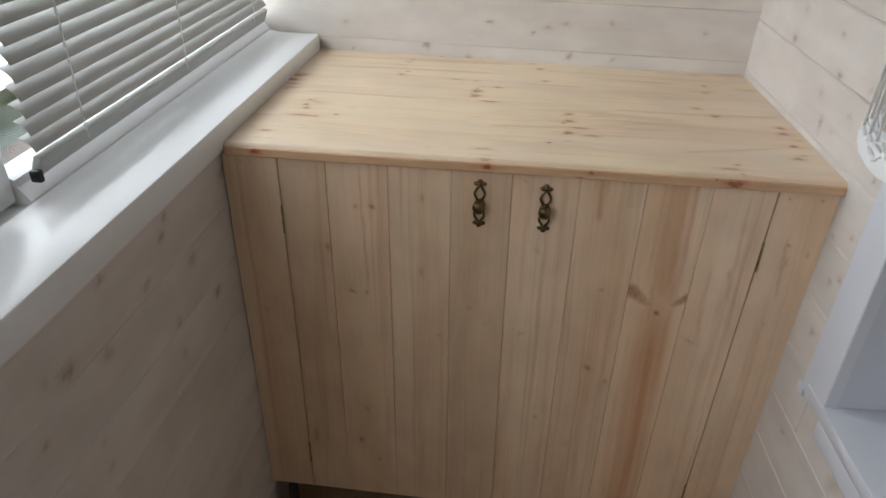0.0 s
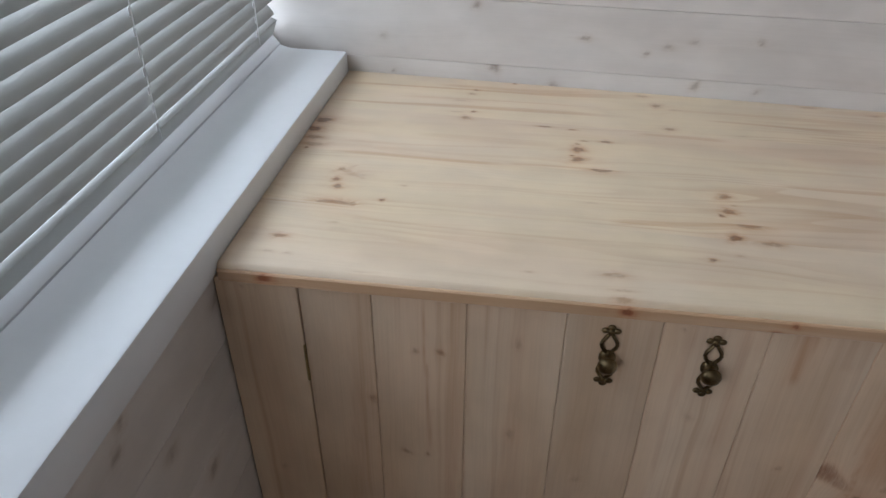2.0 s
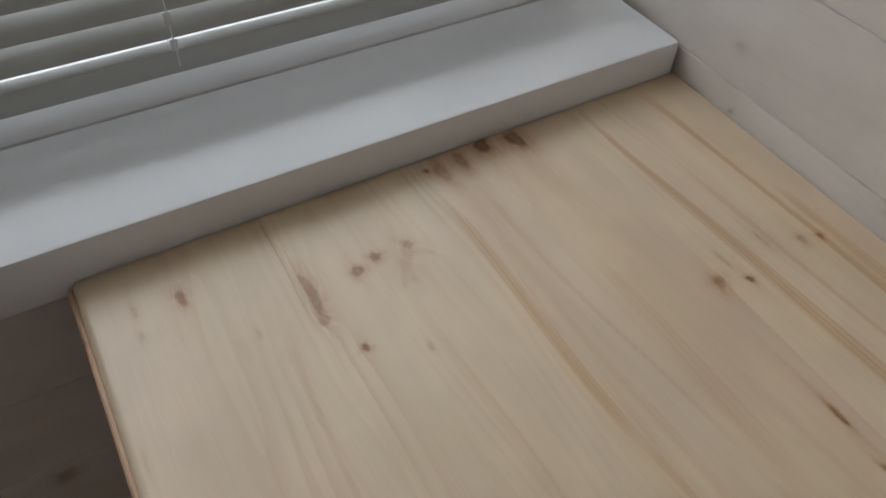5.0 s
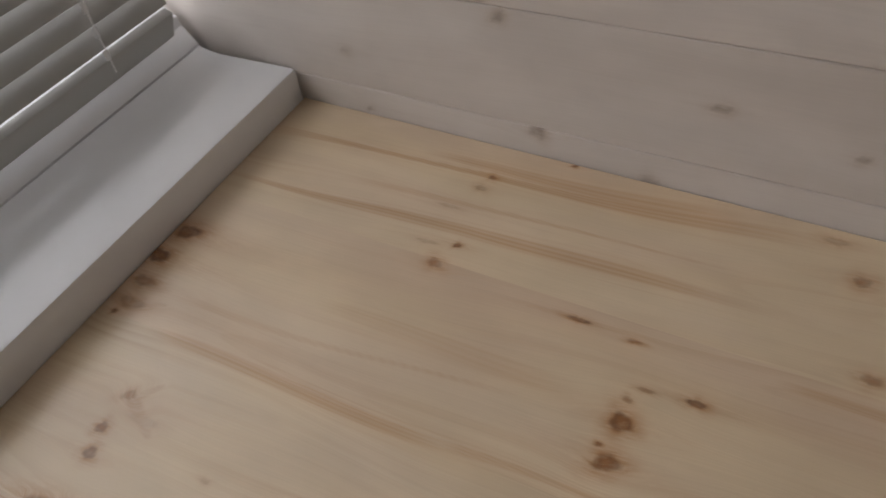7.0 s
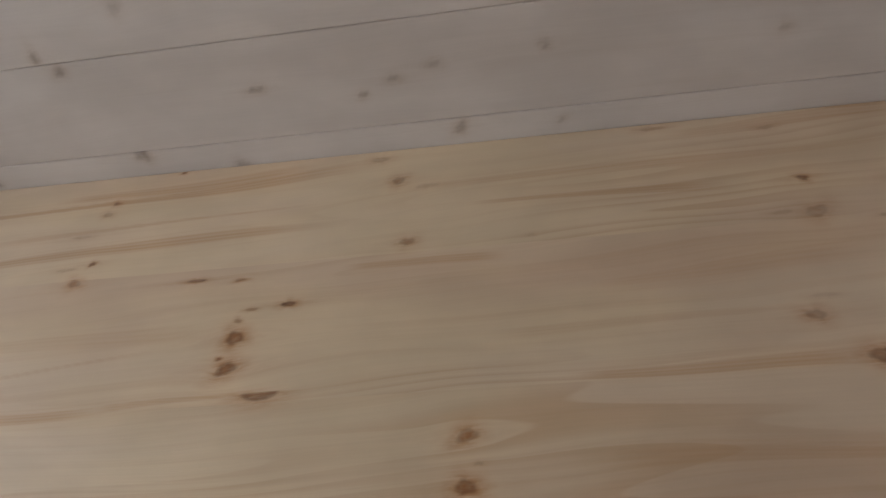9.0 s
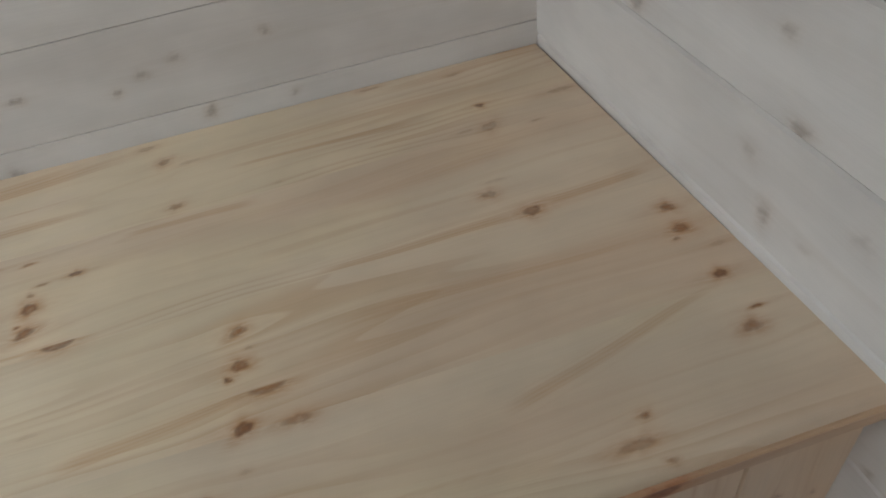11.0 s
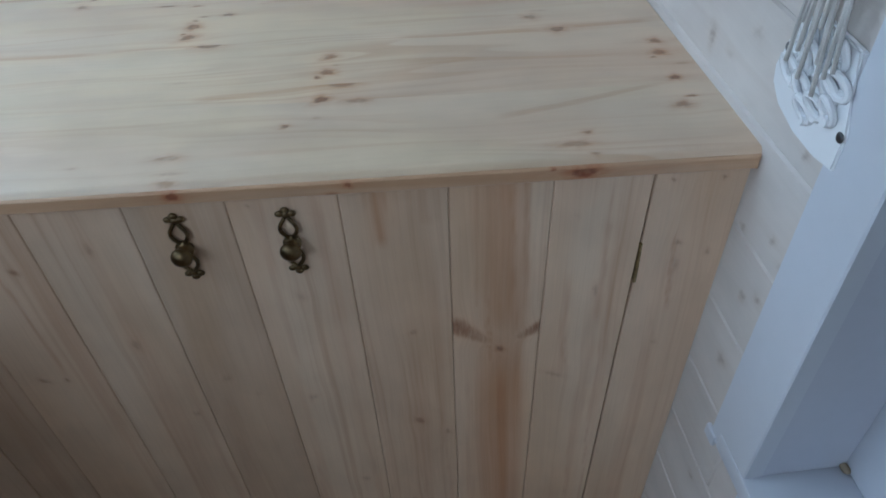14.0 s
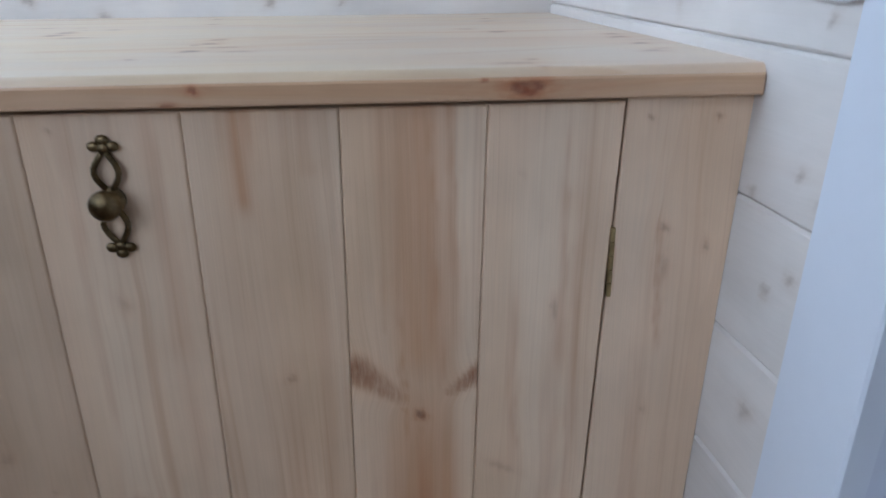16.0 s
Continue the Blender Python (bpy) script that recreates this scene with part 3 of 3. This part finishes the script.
# ---------------------------------------------------------------- cabinet
FRONT_LOW, FRONT_HIGH = 0.104, 0.8490
JOINTS = [-0.010, 0.081, 0.158, 0.257, 0.357, 0.4505, 0.552, 0.651, 0.7465, 0.8375, 0.922]
FRONT_KNOTS = [  # height, across, half length, half width, darkness
    [(0.55, 0.03, 0.004, 0.003, 0.3), (0.838, 0.02, 0.002, 0.002, 0.4)],
    [(0.691, 0.153, 0.006, 0.004, 0.8), (0.254, 0.098, 0.02, 0.004, 0.5)],
    [(0.771, 0.203, 0.003, 0.0025, 0.8), (0.773, 0.230, 0.003, 0.0035, 1.0), (0.607, 0.189, 0.003, 0.005, 0.8), (0.605, 0.215, 0.003, 0.002, 0.9), (0.337, 0.204, 0.004, 0.003, 0.6), (0.253, 0.189, 0.007, 0.004, 0.8), (0.204, 0.222, 0.003, 0.003, 0.8)],
    [(0.795, 0.311, 0.007, 0.003, 0.55), (0.657, 0.310, 0.008, 0.004, 0.45), (0.529, 0.339, 0.004, 0.003, 0.4)],
    [(0.592, 0.391, 0.004, 0.004, 0.45), (0.56, 0.42, 0.003, 0.002, 0.3)],
    [(0.836, 0.470, 0.002, 0.002, 0.5), (0.715, 0.497, 0.005, 0.004, 0.3), (0.547, 0.480, 0.004, 0.004, 0.5), (0.36, 0.52, 0.005, 0.004, 0.4)],
    [(0.650, 0.605, 0.003, 0.003, 0.6), (0.487, 0.601, 0.005, 0.005, 0.85), (0.460, 0.634, 0.004, 0.003, 0.6), (0.30, 0.58, 0.004, 0.003, 0.4)],
    [(0.614, 0.698, 0.004, 0.0035, 0.85)],
    [(0.563, 0.760, 0.003, 0.010, 0.35), (0.70, 0.795, 0.009, 0.002, 0.45), (0.8, 0.77, 0.002, 0.001, 0.5)],
    [(0.836, 0.854, 0.0016, 0.0016, 0.9), (0.835, 0.899, 0.0016, 0.0016, 0.9), (0.759, 0.870, 0.003, 0.003, 0.6), (0.744, 0.901, 0.004, 0.0014, 0.8), (0.730, 0.873, 0.010, 0.003, 0.35), (0.61, 0.868, 0.003, 0.002, 0.4)],
]
FRONT_STREAKS = [  # from height, across, to height, across, half width, strength
    [(0.10, 0.03, 0.84, 0.03, 0.02, 0.25)],
    [(0.12, 0.11, 0.80, 0.14, 0.010, 0.35)],
    [(0.61, 0.216, 0.845, 0.212, 0.003, 0.9), (0.12, 0.24, 0.84, 0.245, 0.008, 0.3)],
    [(0.12, 0.305, 0.84, 0.315, 0.014, 0.3), (0.12, 0.345, 0.60, 0.345, 0.006, 0.4)],
    [(0.12, 0.372, 0.55, 0.378, 0.008, 0.3)],
    [(0.60, 0.475, 0.85, 0.476, 0.005, 0.4), (0.66, 0.53, 0.86, 0.531, 0.006, 0.4), (0.12, 0.46, 0.60, 0.47, 0.008, 0.35), (0.12, 0.535, 0.70, 0.53, 0.006, 0.3)],
    [(0.775, 0.588, 0.862, 0.588, 0.0095, 0.8), (0.80, 0.630, 0.862, 0.630, 0.006, 0.5), (0.15, 0.60, 0.66, 0.603, 0.009, 0.4), (0.2, 0.63, 0.8, 0.63, 0.005, 0.35)],
    [(0.0, 0.697, 0.655, 0.697, 0.027, 0.80), (0.63, 0.701, 0.91, 0.701, 0.021, 0.50), (0.62, 0.712, 0.95, 0.709, 0.0055, 0.75), (0.64, 0.698, 0.88, 0.700, 0.004, 0.6), (0.66, 0.676, 0.95, 0.677, 0.0035, 0.5), (0.66, 0.724, 0.90, 0.722, 0.0035, 0.55), (0.1, 0.705, 0.62, 0.703, 0.006, 0.9), (0.1, 0.685, 0.8, 0.686, 0.005, 0.8), (0.6, 0.683, 0.88, 0.688, 0.006, 0.55), (0.12, 0.665, 0.6, 0.66, 0.006, 0.35)],
    [(0.64, 0.800, 0.84, 0.800, 0.004, 0.5), (0.56, 0.765, 0.72, 0.767, 0.007, 0.55), (0.12, 0.79, 0.70, 0.795, 0.006, 0.4), (0.12, 0.81, 0.84, 0.81, 0.003, 0.4)],
    [(0.66, 0.872, 0.77, 0.870, 0.004, 0.7), (0.12, 0.855, 0.7, 0.86, 0.008, 0.3)],
]


def front_y(x):
    return 0.0170 + 0.009 * x


cabinet = thing("cabinet", "knotty pine cupboard with two plank doors between the walls", "cabinet")


FRONT_SPIKES = {7: [(0.655, 0.652, 0.630, 0.682, 0.0140, 0.44), (0.651, 0.7465, 0.633, 0.720, 0.0100, 0.55)]}


def plank(i, parent):
    x0, x1 = JOINTS[i] + 0.0002, JOINTS[i + 1] - 0.0002
    if i in (0, 8):
        x1 -= 0.0012
    high = FRONT_HIGH - (0.0024 if 0 < i < 9 else 0.0)

    def lean(s, c):
        # the boards towards the leaning wall were cut to follow it
        return s, c + 0.026 * np.clip((x1 - c - 0.45) / 0.39, 0, 1) * (1 - s / (high - FRONT_LOW))

    knots = [(zk - FRONT_LOW, x1 - xk, a, b, k if i == 7 else 0.42 * k) for zk, xk, a, b, k in FRONT_KNOTS[i]]
    streaks = [(z0 - FRONT_LOW, x1 - xa, z1 - FRONT_LOW, x1 - xb, w, k) for z0, xa, z1, xb, w, k in FRONT_STREAKS[i]]
    spikes = [(z0 - FRONT_LOW, x1 - xa, z1 - FRONT_LOW, x1 - xb, w, k) for z0, xa, z1, xb, w, k in FRONT_SPIKES.get(i, ())]
    return board("board", high - FRONT_LOW, x1 - x0, 0.018, PINE_FRONT, parent, frame_of((x1, front_y(x1), FRONT_LOW), (0, 0, 1), (-1, -0.009, 0)), knots, streaks, step=0.003, chamfer=0.0011, wob=i * 2.1, shape=lean, spikes=spikes, wave=0.35)


plank(0, cabinet)
plank(9, cabinet)
left_door = part("door", box((0.082, 0.034, FRONT_LOW + 0.02), (0.4485, 0.046, 0.82)), SHADOW_GAP, cabinet)
right_door = part("door", box((0.4525, 0.038, FRONT_LOW + 0.02), (0.8355, 0.050, 0.82)), SHADOW_GAP, cabinet)
for i in (1, 2, 3, 4):
    plank(i, left_door)
for i in (5, 6, 7, 8):
    plank(i, right_door)


def knob_handle():
    """A pierced backplate: a trefoil at each end, two bowed bars between, and a round knob on a boss."""
    bm = bmesh.new()
    for end in (1, -1):
        zt = 0.034 * end
        for dx, dz, r in ((-0.0058, 0.0, 0.0042), (0.0058, 0.0, 0.0042), (0.0, 0.0042 * end, 0.0042), (0.0, -0.001 * end, 0.0045)):
            ball((dx, -0.0016, zt + dz), r, (1, 0.5, 0.82), bm, 12, 8)
        for side in (1, -1):
            pts = []
            for k in range(9):
                u = k / 8
                pts.append((side * (0.0016 + 0.0062 * math.sin(math.pi * min(1, u * 1.05)) ** 1.2), -0.0022 - 0.0015 * math.sin(math.pi * u), end * (0.030 - 0.026 * u)))
            tube(pts, 0.0020, 7, bm=bm)
    lathe([(0.0, 0.0085), (0.003, 0.0088), (0.0045, 0.0065), (0.008, 0.0052), (0.011, 0.0060), (0.0125, 0.0090), (0.0142, 0.0101), (0.0168, 0.0099), (0.0195, 0.0080), (0.0212, 0.0048), (0.0218, 0.0015)], (0, 0, -0.001), 22, bm)
    return bm


handle = part("handle", knob_handle(), BRASS, left_door, "antique brass knob on a pierced backplate", at=Matrix.Translation((0.4015, front_y(0.4) - 0.0002, 0.793)))
other = new("handle", handle.data)
other.parent = right_door
other.matrix_basis = Matrix.Translation((0.5025, front_y(0.5) - 0.0002, 0.792))
other["label"] = "antique brass knob on a pierced backplate"


def hinge(x, z):
    bm = bmesh.new()
    y = front_y(x) - 0.0005
    for k in range(5):
        cylinder((x, y, z + 0.0105 * k), (x, y, z + 0.0105 * k + 0.0098), 0.0017, n=10, bm=bm)
    box((x - 0.0012, y, z), (x + 0.0012, y + 0.016, z + 0.052), bm=bm)
    return bm


part("hinge", hinge(0.0800, 0.711), HINGE_BRASS, cabinet, "brass butt hinge")
part("hinge", hinge(0.8340, 0.708), HINGE_BRASS, cabinet, "brass butt hinge")
part("hinge", hinge(0.0800, 0.175), HINGE_BRASS, cabinet, "brass butt hinge")
part("hinge", hinge(0.8135, 0.175), HINGE_BRASS, cabinet, "brass butt hinge")
part("bottom_panel", box((0.0, 0.05, 0.106), (0.868, 0.48, 0.122)), SHADOW_GAP, cabinet)
for x, y in ((0.028, 0.03), (0.872, 0.0150), (0.03, 0.43), (0.83, 0.43)):
    tall = 0.130 if y < 0.02 else 0.104
    bm = cylinder((x, y, 0.0), (x, y, 0.012), 0.020, 0.016, 18)
    cylinder((x, y, 0.012), (x, y, tall), 0.012, 0.0085, 18, bm)
    part("leg", bm, BLACK, cabinet, "black plastic leg")

# the glued pine top: boards run along the wall
TOP_KNOTS = [
    (0.012, 0.355, 0.0125, 0.0088, 0.95), (0.006, 0.327, 0.013, 0.0085, 1.0), (0.014, 0.302, 0.013, 0.006, 0.65), (0.019, 0.282, 0.015, 0.006, 0.55), (0.013, 0.272, 0.003, 0.0025, 1.0),
    (0.074, 0.222, 0.006, 0.005, 0.6), (0.096, 0.211, 0.016, 0.004, 0.35), (0.074, 0.197, 0.005, 0.005, 0.75), (0.080, 0.181, 0.0055, 0.0055, 0.85), (0.139, 0.158, 0.0035, 0.0028, 0.95), (0.158, 0.194, 0.004, 0.002, 0.4),
    (0.046, 0.070, 0.009, 0.0035, 0.7), (0.043, 0.041, 0.007, 0.002, 0.4), (0.098, 0.104, 0.006, 0.002, 0.35), (0.065, 0.040, 0.005, 0.002, 0.4),
    (0.207, 0.394, 0.007, 0.0055, 0.65), (0.215, 0.415, 0.0035, 0.0028, 1.0), (0.192, 0.411, 0.012, 0.0022, 0.45), (0.206, 0.478, 0.006, 0.004, 0.55), (0.210, 0.492, 0.004, 0.003, 0.8), (0.190, 0.451, 0.012, 0.0025, 0.4),
    (0.317, 0.382, 0.011, 0.0020, 1.0), (0.354, 0.378, 0.006, 0.0018, 0.7), (0.399, 0.348, 0.008, 0.0030, 0.95), (0.370, 0.346, 0.007, 0.0018, 0.6), (0.362, 0.336, 0.0035, 0.003, 0.6), (0.363, 0.320, 0.0085, 0.0080, 0.85), (0.3625, 0.293, 0.0095, 0.0075, 0.85), (0.355, 0.302, 0.003, 0.002, 0.8), (0.266, 0.526, 0.003, 0.002, 0.9),
    (0.475, 0.476, 0.007, 0.006, 0.65), (0.500, 0.465, 0.014, 0.003, 0.4), (0.486, 0.400, 0.008, 0.0045, 0.6), (0.457, 0.508, 0.011, 0.004, 0.5), (0.582, 0.393, 0.004, 0.002, 0.35), (0.689, 0.504, 0.014, 0.003, 0.5),
    (0.532, 0.227, 0.0085, 0.006, 0.7), (0.531, 0.194, 0.0085, 0.006, 0.75), (0.522, 0.184, 0.003, 0.003, 0.9), (0.539, 0.208, 0.004, 0.0015, 0.5), (0.530, 0.140, 0.0085, 0.0065, 0.95), (0.567, 0.134, 0.014, 0.0045, 0.6), (0.500, 0.095, 0.0045, 0.003, 0.95), (0.379, 0.189, 0.010, 0.002, 0.3), (0.529, 0.107, 0.004, 0.002, 0.4),
    (0.786, 0.422, 0.0045, 0.0038, 1.0), (0.784, 0.385, 0.010, 0.008, 0.55), (0.762, 0.388, 0.010, 0.0025, 0.4), (0.778, 0.487, 0.008, 0.003, 0.5), (0.865, 0.411, 0.018, 0.004, 0.5), (0.826, 0.375, 0.006, 0.0018, 0.5), (0.754, 0.294, 0.008, 0.005, 0.65), (0.765, 0.309, 0.012, 0.002, 0.35), (0.780, 0.260, 0.0095, 0.0065, 0.85),
    (0.878, 0.220, 0.007, 0.0055, 0.75), (0.876, 0.195, 0.008, 0.0058, 0.75), (0.868, 0.186, 0.003, 0.002, 0.7), (0.879, 0.143, 0.0065, 0.0045, 0.95), (0.886, 0.108, 0.0055, 0.0016, 0.85), (0.874, 0.094, 0.009, 0.0055, 0.65), (0.893, 0.17, 0.008, 0.003, 0.4),
    (0.092, 0.117, 0.013, 0.0065, 0.10), (0.121, 0.114, 0.010, 0.006, 0.10), (0.105, 0.092, 0.014, 0.004, 0.22),
    (0.778, 0.057, 0.004, 0.003, 0.7), (0.766, 0.040, 0.016, 0.0045, 0.6), (0.780, 0.024, 0.004, 0.0025, 0.6), (0.400, 0.054, 0.014, 0.004, 0.55), (0.407, 0.030, 0.011, 0.002, 0.45), (0.406, 0.017, 0.010, 0.003, 0.5), (0.411, 0.004, 0.008, 0.003, 0.6), (0.314, 0.046, 0.005, 0.0015, 0.4), (0.148, 0.020, 0.012, 0.0015, 0.3),
]
HALF_KNOTS = [(0.392, 0.2710, 0.0145, 0.0072, 0.68, -1), (0.549, 0.1690, 0.015, 0.007, 0.45, -1), (0.084, 0.1425, 0.022, 0.0075, 0.48, 1)]
TOP_STREAKS = [
    (0.0, 0.429, 0.42, 0.433, 0.0055, 0.9), (0.0, 0.491, 0.45, 0.500, 0.006, 0.95), (0.15, 0.508, 0.40, 0.506, 0.006, 0.7), (0.05, 0.268, 0.28, 0.271, 0.004, 0.75), (0.27, 0.272, 0.40, 0.273, 0.004, 0.6),
    (0.44, 0.378, 0.56, 0.375, 0.004, 0.7), (0.54, 0.434, 0.73, 0.420, 0.005, 0.7), (0.60, 0.262, 0.77, 0.259, 0.004, 0.7), (0.79, 0.262, 0.885, 0.266, 0.004, 0.7), (0.40, 0.150, 0.54, 0.168, 0.006, 0.7), (0.70, 0.090, 0.87, 0.130, 0.004, 0.6),
    (0.0, 0.139, 0.11, 0.1415, 0.0018, 0.9), (0.62, 0.335, 0.80, 0.345, 0.008, 0.35), (0.70, 0.495, 0.89, 0.490, 0.010, 0.55), (0.15, 0.335, 0.33, 0.330, 0.006, 0.35), (0.05, 0.30, 0.30, 0.315, 0.004, 0.4), (0.45, 0.055, 0.72, 0.050, 0.004, 0.35), (0.60, 0.20, 0.85, 0.195, 0.005, 0.4), (0.10, 0.12, 0.40, 0.11, 0.004, 0.35), (0.55, 0.30, 0.75, 0.30, 0.004, 0.35), (0.10, 0.455, 0.40, 0.462, 0.003, 0.5), (0.5, 0.46, 0.88, 0.455, 0.004, 0.45),
]
TOP_SPIKES = [(0.0775, 0.2205, 0.106, 0.2040, 0.0060, 0.10), (0.079, 0.2215, 0.090, 0.2350, 0.0050, 0.05), (0.108, 0.1446, 0.066, 0.1436, 0.0050, 0.32), (0.098, 0.1465, 0.088, 0.1550, 0.0040, 0.08), (0.020, 0.283, 0.045, 0.289, 0.0045, 0.05)]
countertop = thing("countertop", "oiled knotty pine board top lying against the sill", "cabinet top")
knots = [(s, c, 0.88 * a, 0.90 * b, 0.92 * k * (0.32 + 0.68 * smoothstep(0.2, 1.0, k))) for s, c, a, b, k in TOP_KNOTS]
SEAMS = [0.0136, 0.1425, 0.2715, 0.404, 0.5395]
for i in range(4):
    w = SEAMS[i + 1] - SEAMS[i]

    def fitted(s, c, low=SEAMS[i], wide=w, skew=0.008 if i == 0 else 0.0):
        y = low + c
        x = s * (0.9238 - 0.092 * y) / 0.9215
        y = y + skew * (x - 0.44) * (1 - c / wide)
        return x, y * (0.539 - 0.042 * x) / 0.5395

    ob = board("board", 0.9215, w, 0.0195, PINE_TOP, countertop, Matrix.Translation((0.0008, 0, TOP)), knots, TOP_STREAKS, step=0.0018, across=0.0010, wob=1.0, shape=fitted, tight=True, halves=HALF_KNOTS, spikes=TOP_SPIKES)
    if i == 0:
        # the front edge is rounded over
        for v in ob.data.vertices:
            inside = v.co.y - 0.0136 - 0.008 * (v.co.x - 0.44)
            if inside < 0.0056 and v.co.z > -0.001:
                v.co.z -= 0.0052 * (1 - inside / 0.0056) ** 2
    for p in ob.data.polygons:
        p.use_smooth = True
    ob.data.set_sharp_from_angle(angle=radians(40))
EDGE_KNOTS = [(0.769, 0.0100, 0.0125, 0.0062, 0.85), (0.411, 0.012, 0.006, 0.005, 0.8), (0.564, 0.0140, 0.003, 0.0028, 0.95), (0.548, 0.002, 0.004, 0.0016, 0.8), (0.050, 0.012, 0.008, 0.005, 0.6), (0.742, 0.017, 0.002, 0.0012, 0.6)]
board("lipping", 0.9205, 0.0143, 0.0034, PINE_EDGE, countertop, frame_of((0.0008, 0.0065, TOP - 0.0195), (1, 0.008, 0), (0, 0, 1)), [(s, 0.79 * c, a, 0.85 * b, k) for s, c, a, b, k in EDGE_KNOTS], [(0.0, 0.010, 0.9, 0.011, 0.006, 0.3), (0.38, 0.011, 0.46, 0.011, 0.004, 0.6)], step=0.002, chamfer=0.0014, wob=2.0)

# ---------------------------------------------------------------- line bracket on the right wall
bracket = thing("clothesline_bracket", "white plastic clothesline bracket with looped hooks", "clothesline bracket", at=RIGHT)
bm = bmesh.new()
outline = [(-0.030, 0.074), (-0.026, 0.060), (-0.010, 0.048), (0.020, 0.0405), (0.050, 0.0395), (0.0775, 0.044), (0.0775, 0.076), (0.067, 0.098), (0.061, 0.130), (0.004, 0.132), (-0.020, 0.108)]
lowv = [bm.verts.new((x, y, 0.0005)) for x, y in outline]
hiv = [bm.verts.new((x * 0.985, y * 0.99 + 0.0008, 0.0065)) for x, y in outline]
bm.faces.new(lowv[::-1])
bm.faces.new(hiv)
for k in range(len(outline)):
    bm.faces.new((lowv[k], lowv[(k + 1) % len(outline)], hiv[(k + 1) % len(outline)], hiv[k]))
bmesh.ops.bevel(bm, geom=bm.edges[:], offset=0.0015, segments=2, affect="EDGES")
part("plate", bm, PVC, bracket)
HOOKS = [(0.012, 0.104), (-0.010, 0.084), (0.014, 0.080), (0.033, 0.100), (0.056, 0.103), (0.040, 0.078), (0.046, 0.121), (-0.004, 0.117),
         (0.022, 0.122), (0.002, 0.097), (0.047, 0.095), (0.025, 0.068), (0.055, 0.082), (-0.012, 0.101)]
HOOKS = [(0.030 + 0.84 * (hx - 0.026), hy) for hx, hy in HOOKS]
rnd_hook = random.Random(5)
for hx, hy in HOOKS:
    pts, turn, big = [], rnd_hook.uniform(-1.1, 1.1), rnd_hook.uniform(0.8, 1.05)
    for k in range(14):
        a = k * math.tau / 14
        u, v = big * (0.0072 - 0.0012 * math.sin(a)) * math.cos(a), big * 0.0120 * math.sin(a)
        pts.append((hx + u * math.cos(turn) - v * math.sin(turn), hy + u * math.sin(turn) + v * math.cos(turn), 0.010 + 0.004 * math.sin(a) + 0.0015 * turn))
    bm = tube(pts, 0.0030, 8, True)
    cylinder((hx, hy - 0.009, 0.004), (hx, hy - 0.009, 0.011), 0.0056, 0.0042, 10, bm)
    part("hook", bm, PVC, bracket)
for sx, sy in ((0.0725, 0.071), (-0.018, 0.094)):
    part("screw", ball((sx, sy, 0.007), 0.0042, (1, 1, 0.4)), STEEL, bracket, "dark screw head")
line = thing("clothesline", "grey cords rising from the bracket hooks", "cord", at=RIGHT)
for i in range(11):
    hx, hy = HOOKS[i]
    pts = [(hx, hy + 0.009, 0.018)]
    for k in range(1, 15):
        u = k / 14
        pts.append((hx + (0.034 - hx + 0.005 * (i - 5)) * min(1, 2 * u) + 0.006 * math.sin(7 * u + i), hy + 0.008 + u * (1.36 - hy), 0.021 + 0.012 * math.sin(4 * u + i * 1.7) * u))
    part("strand", tube(pts, 0.0017, 6), CORD, line)
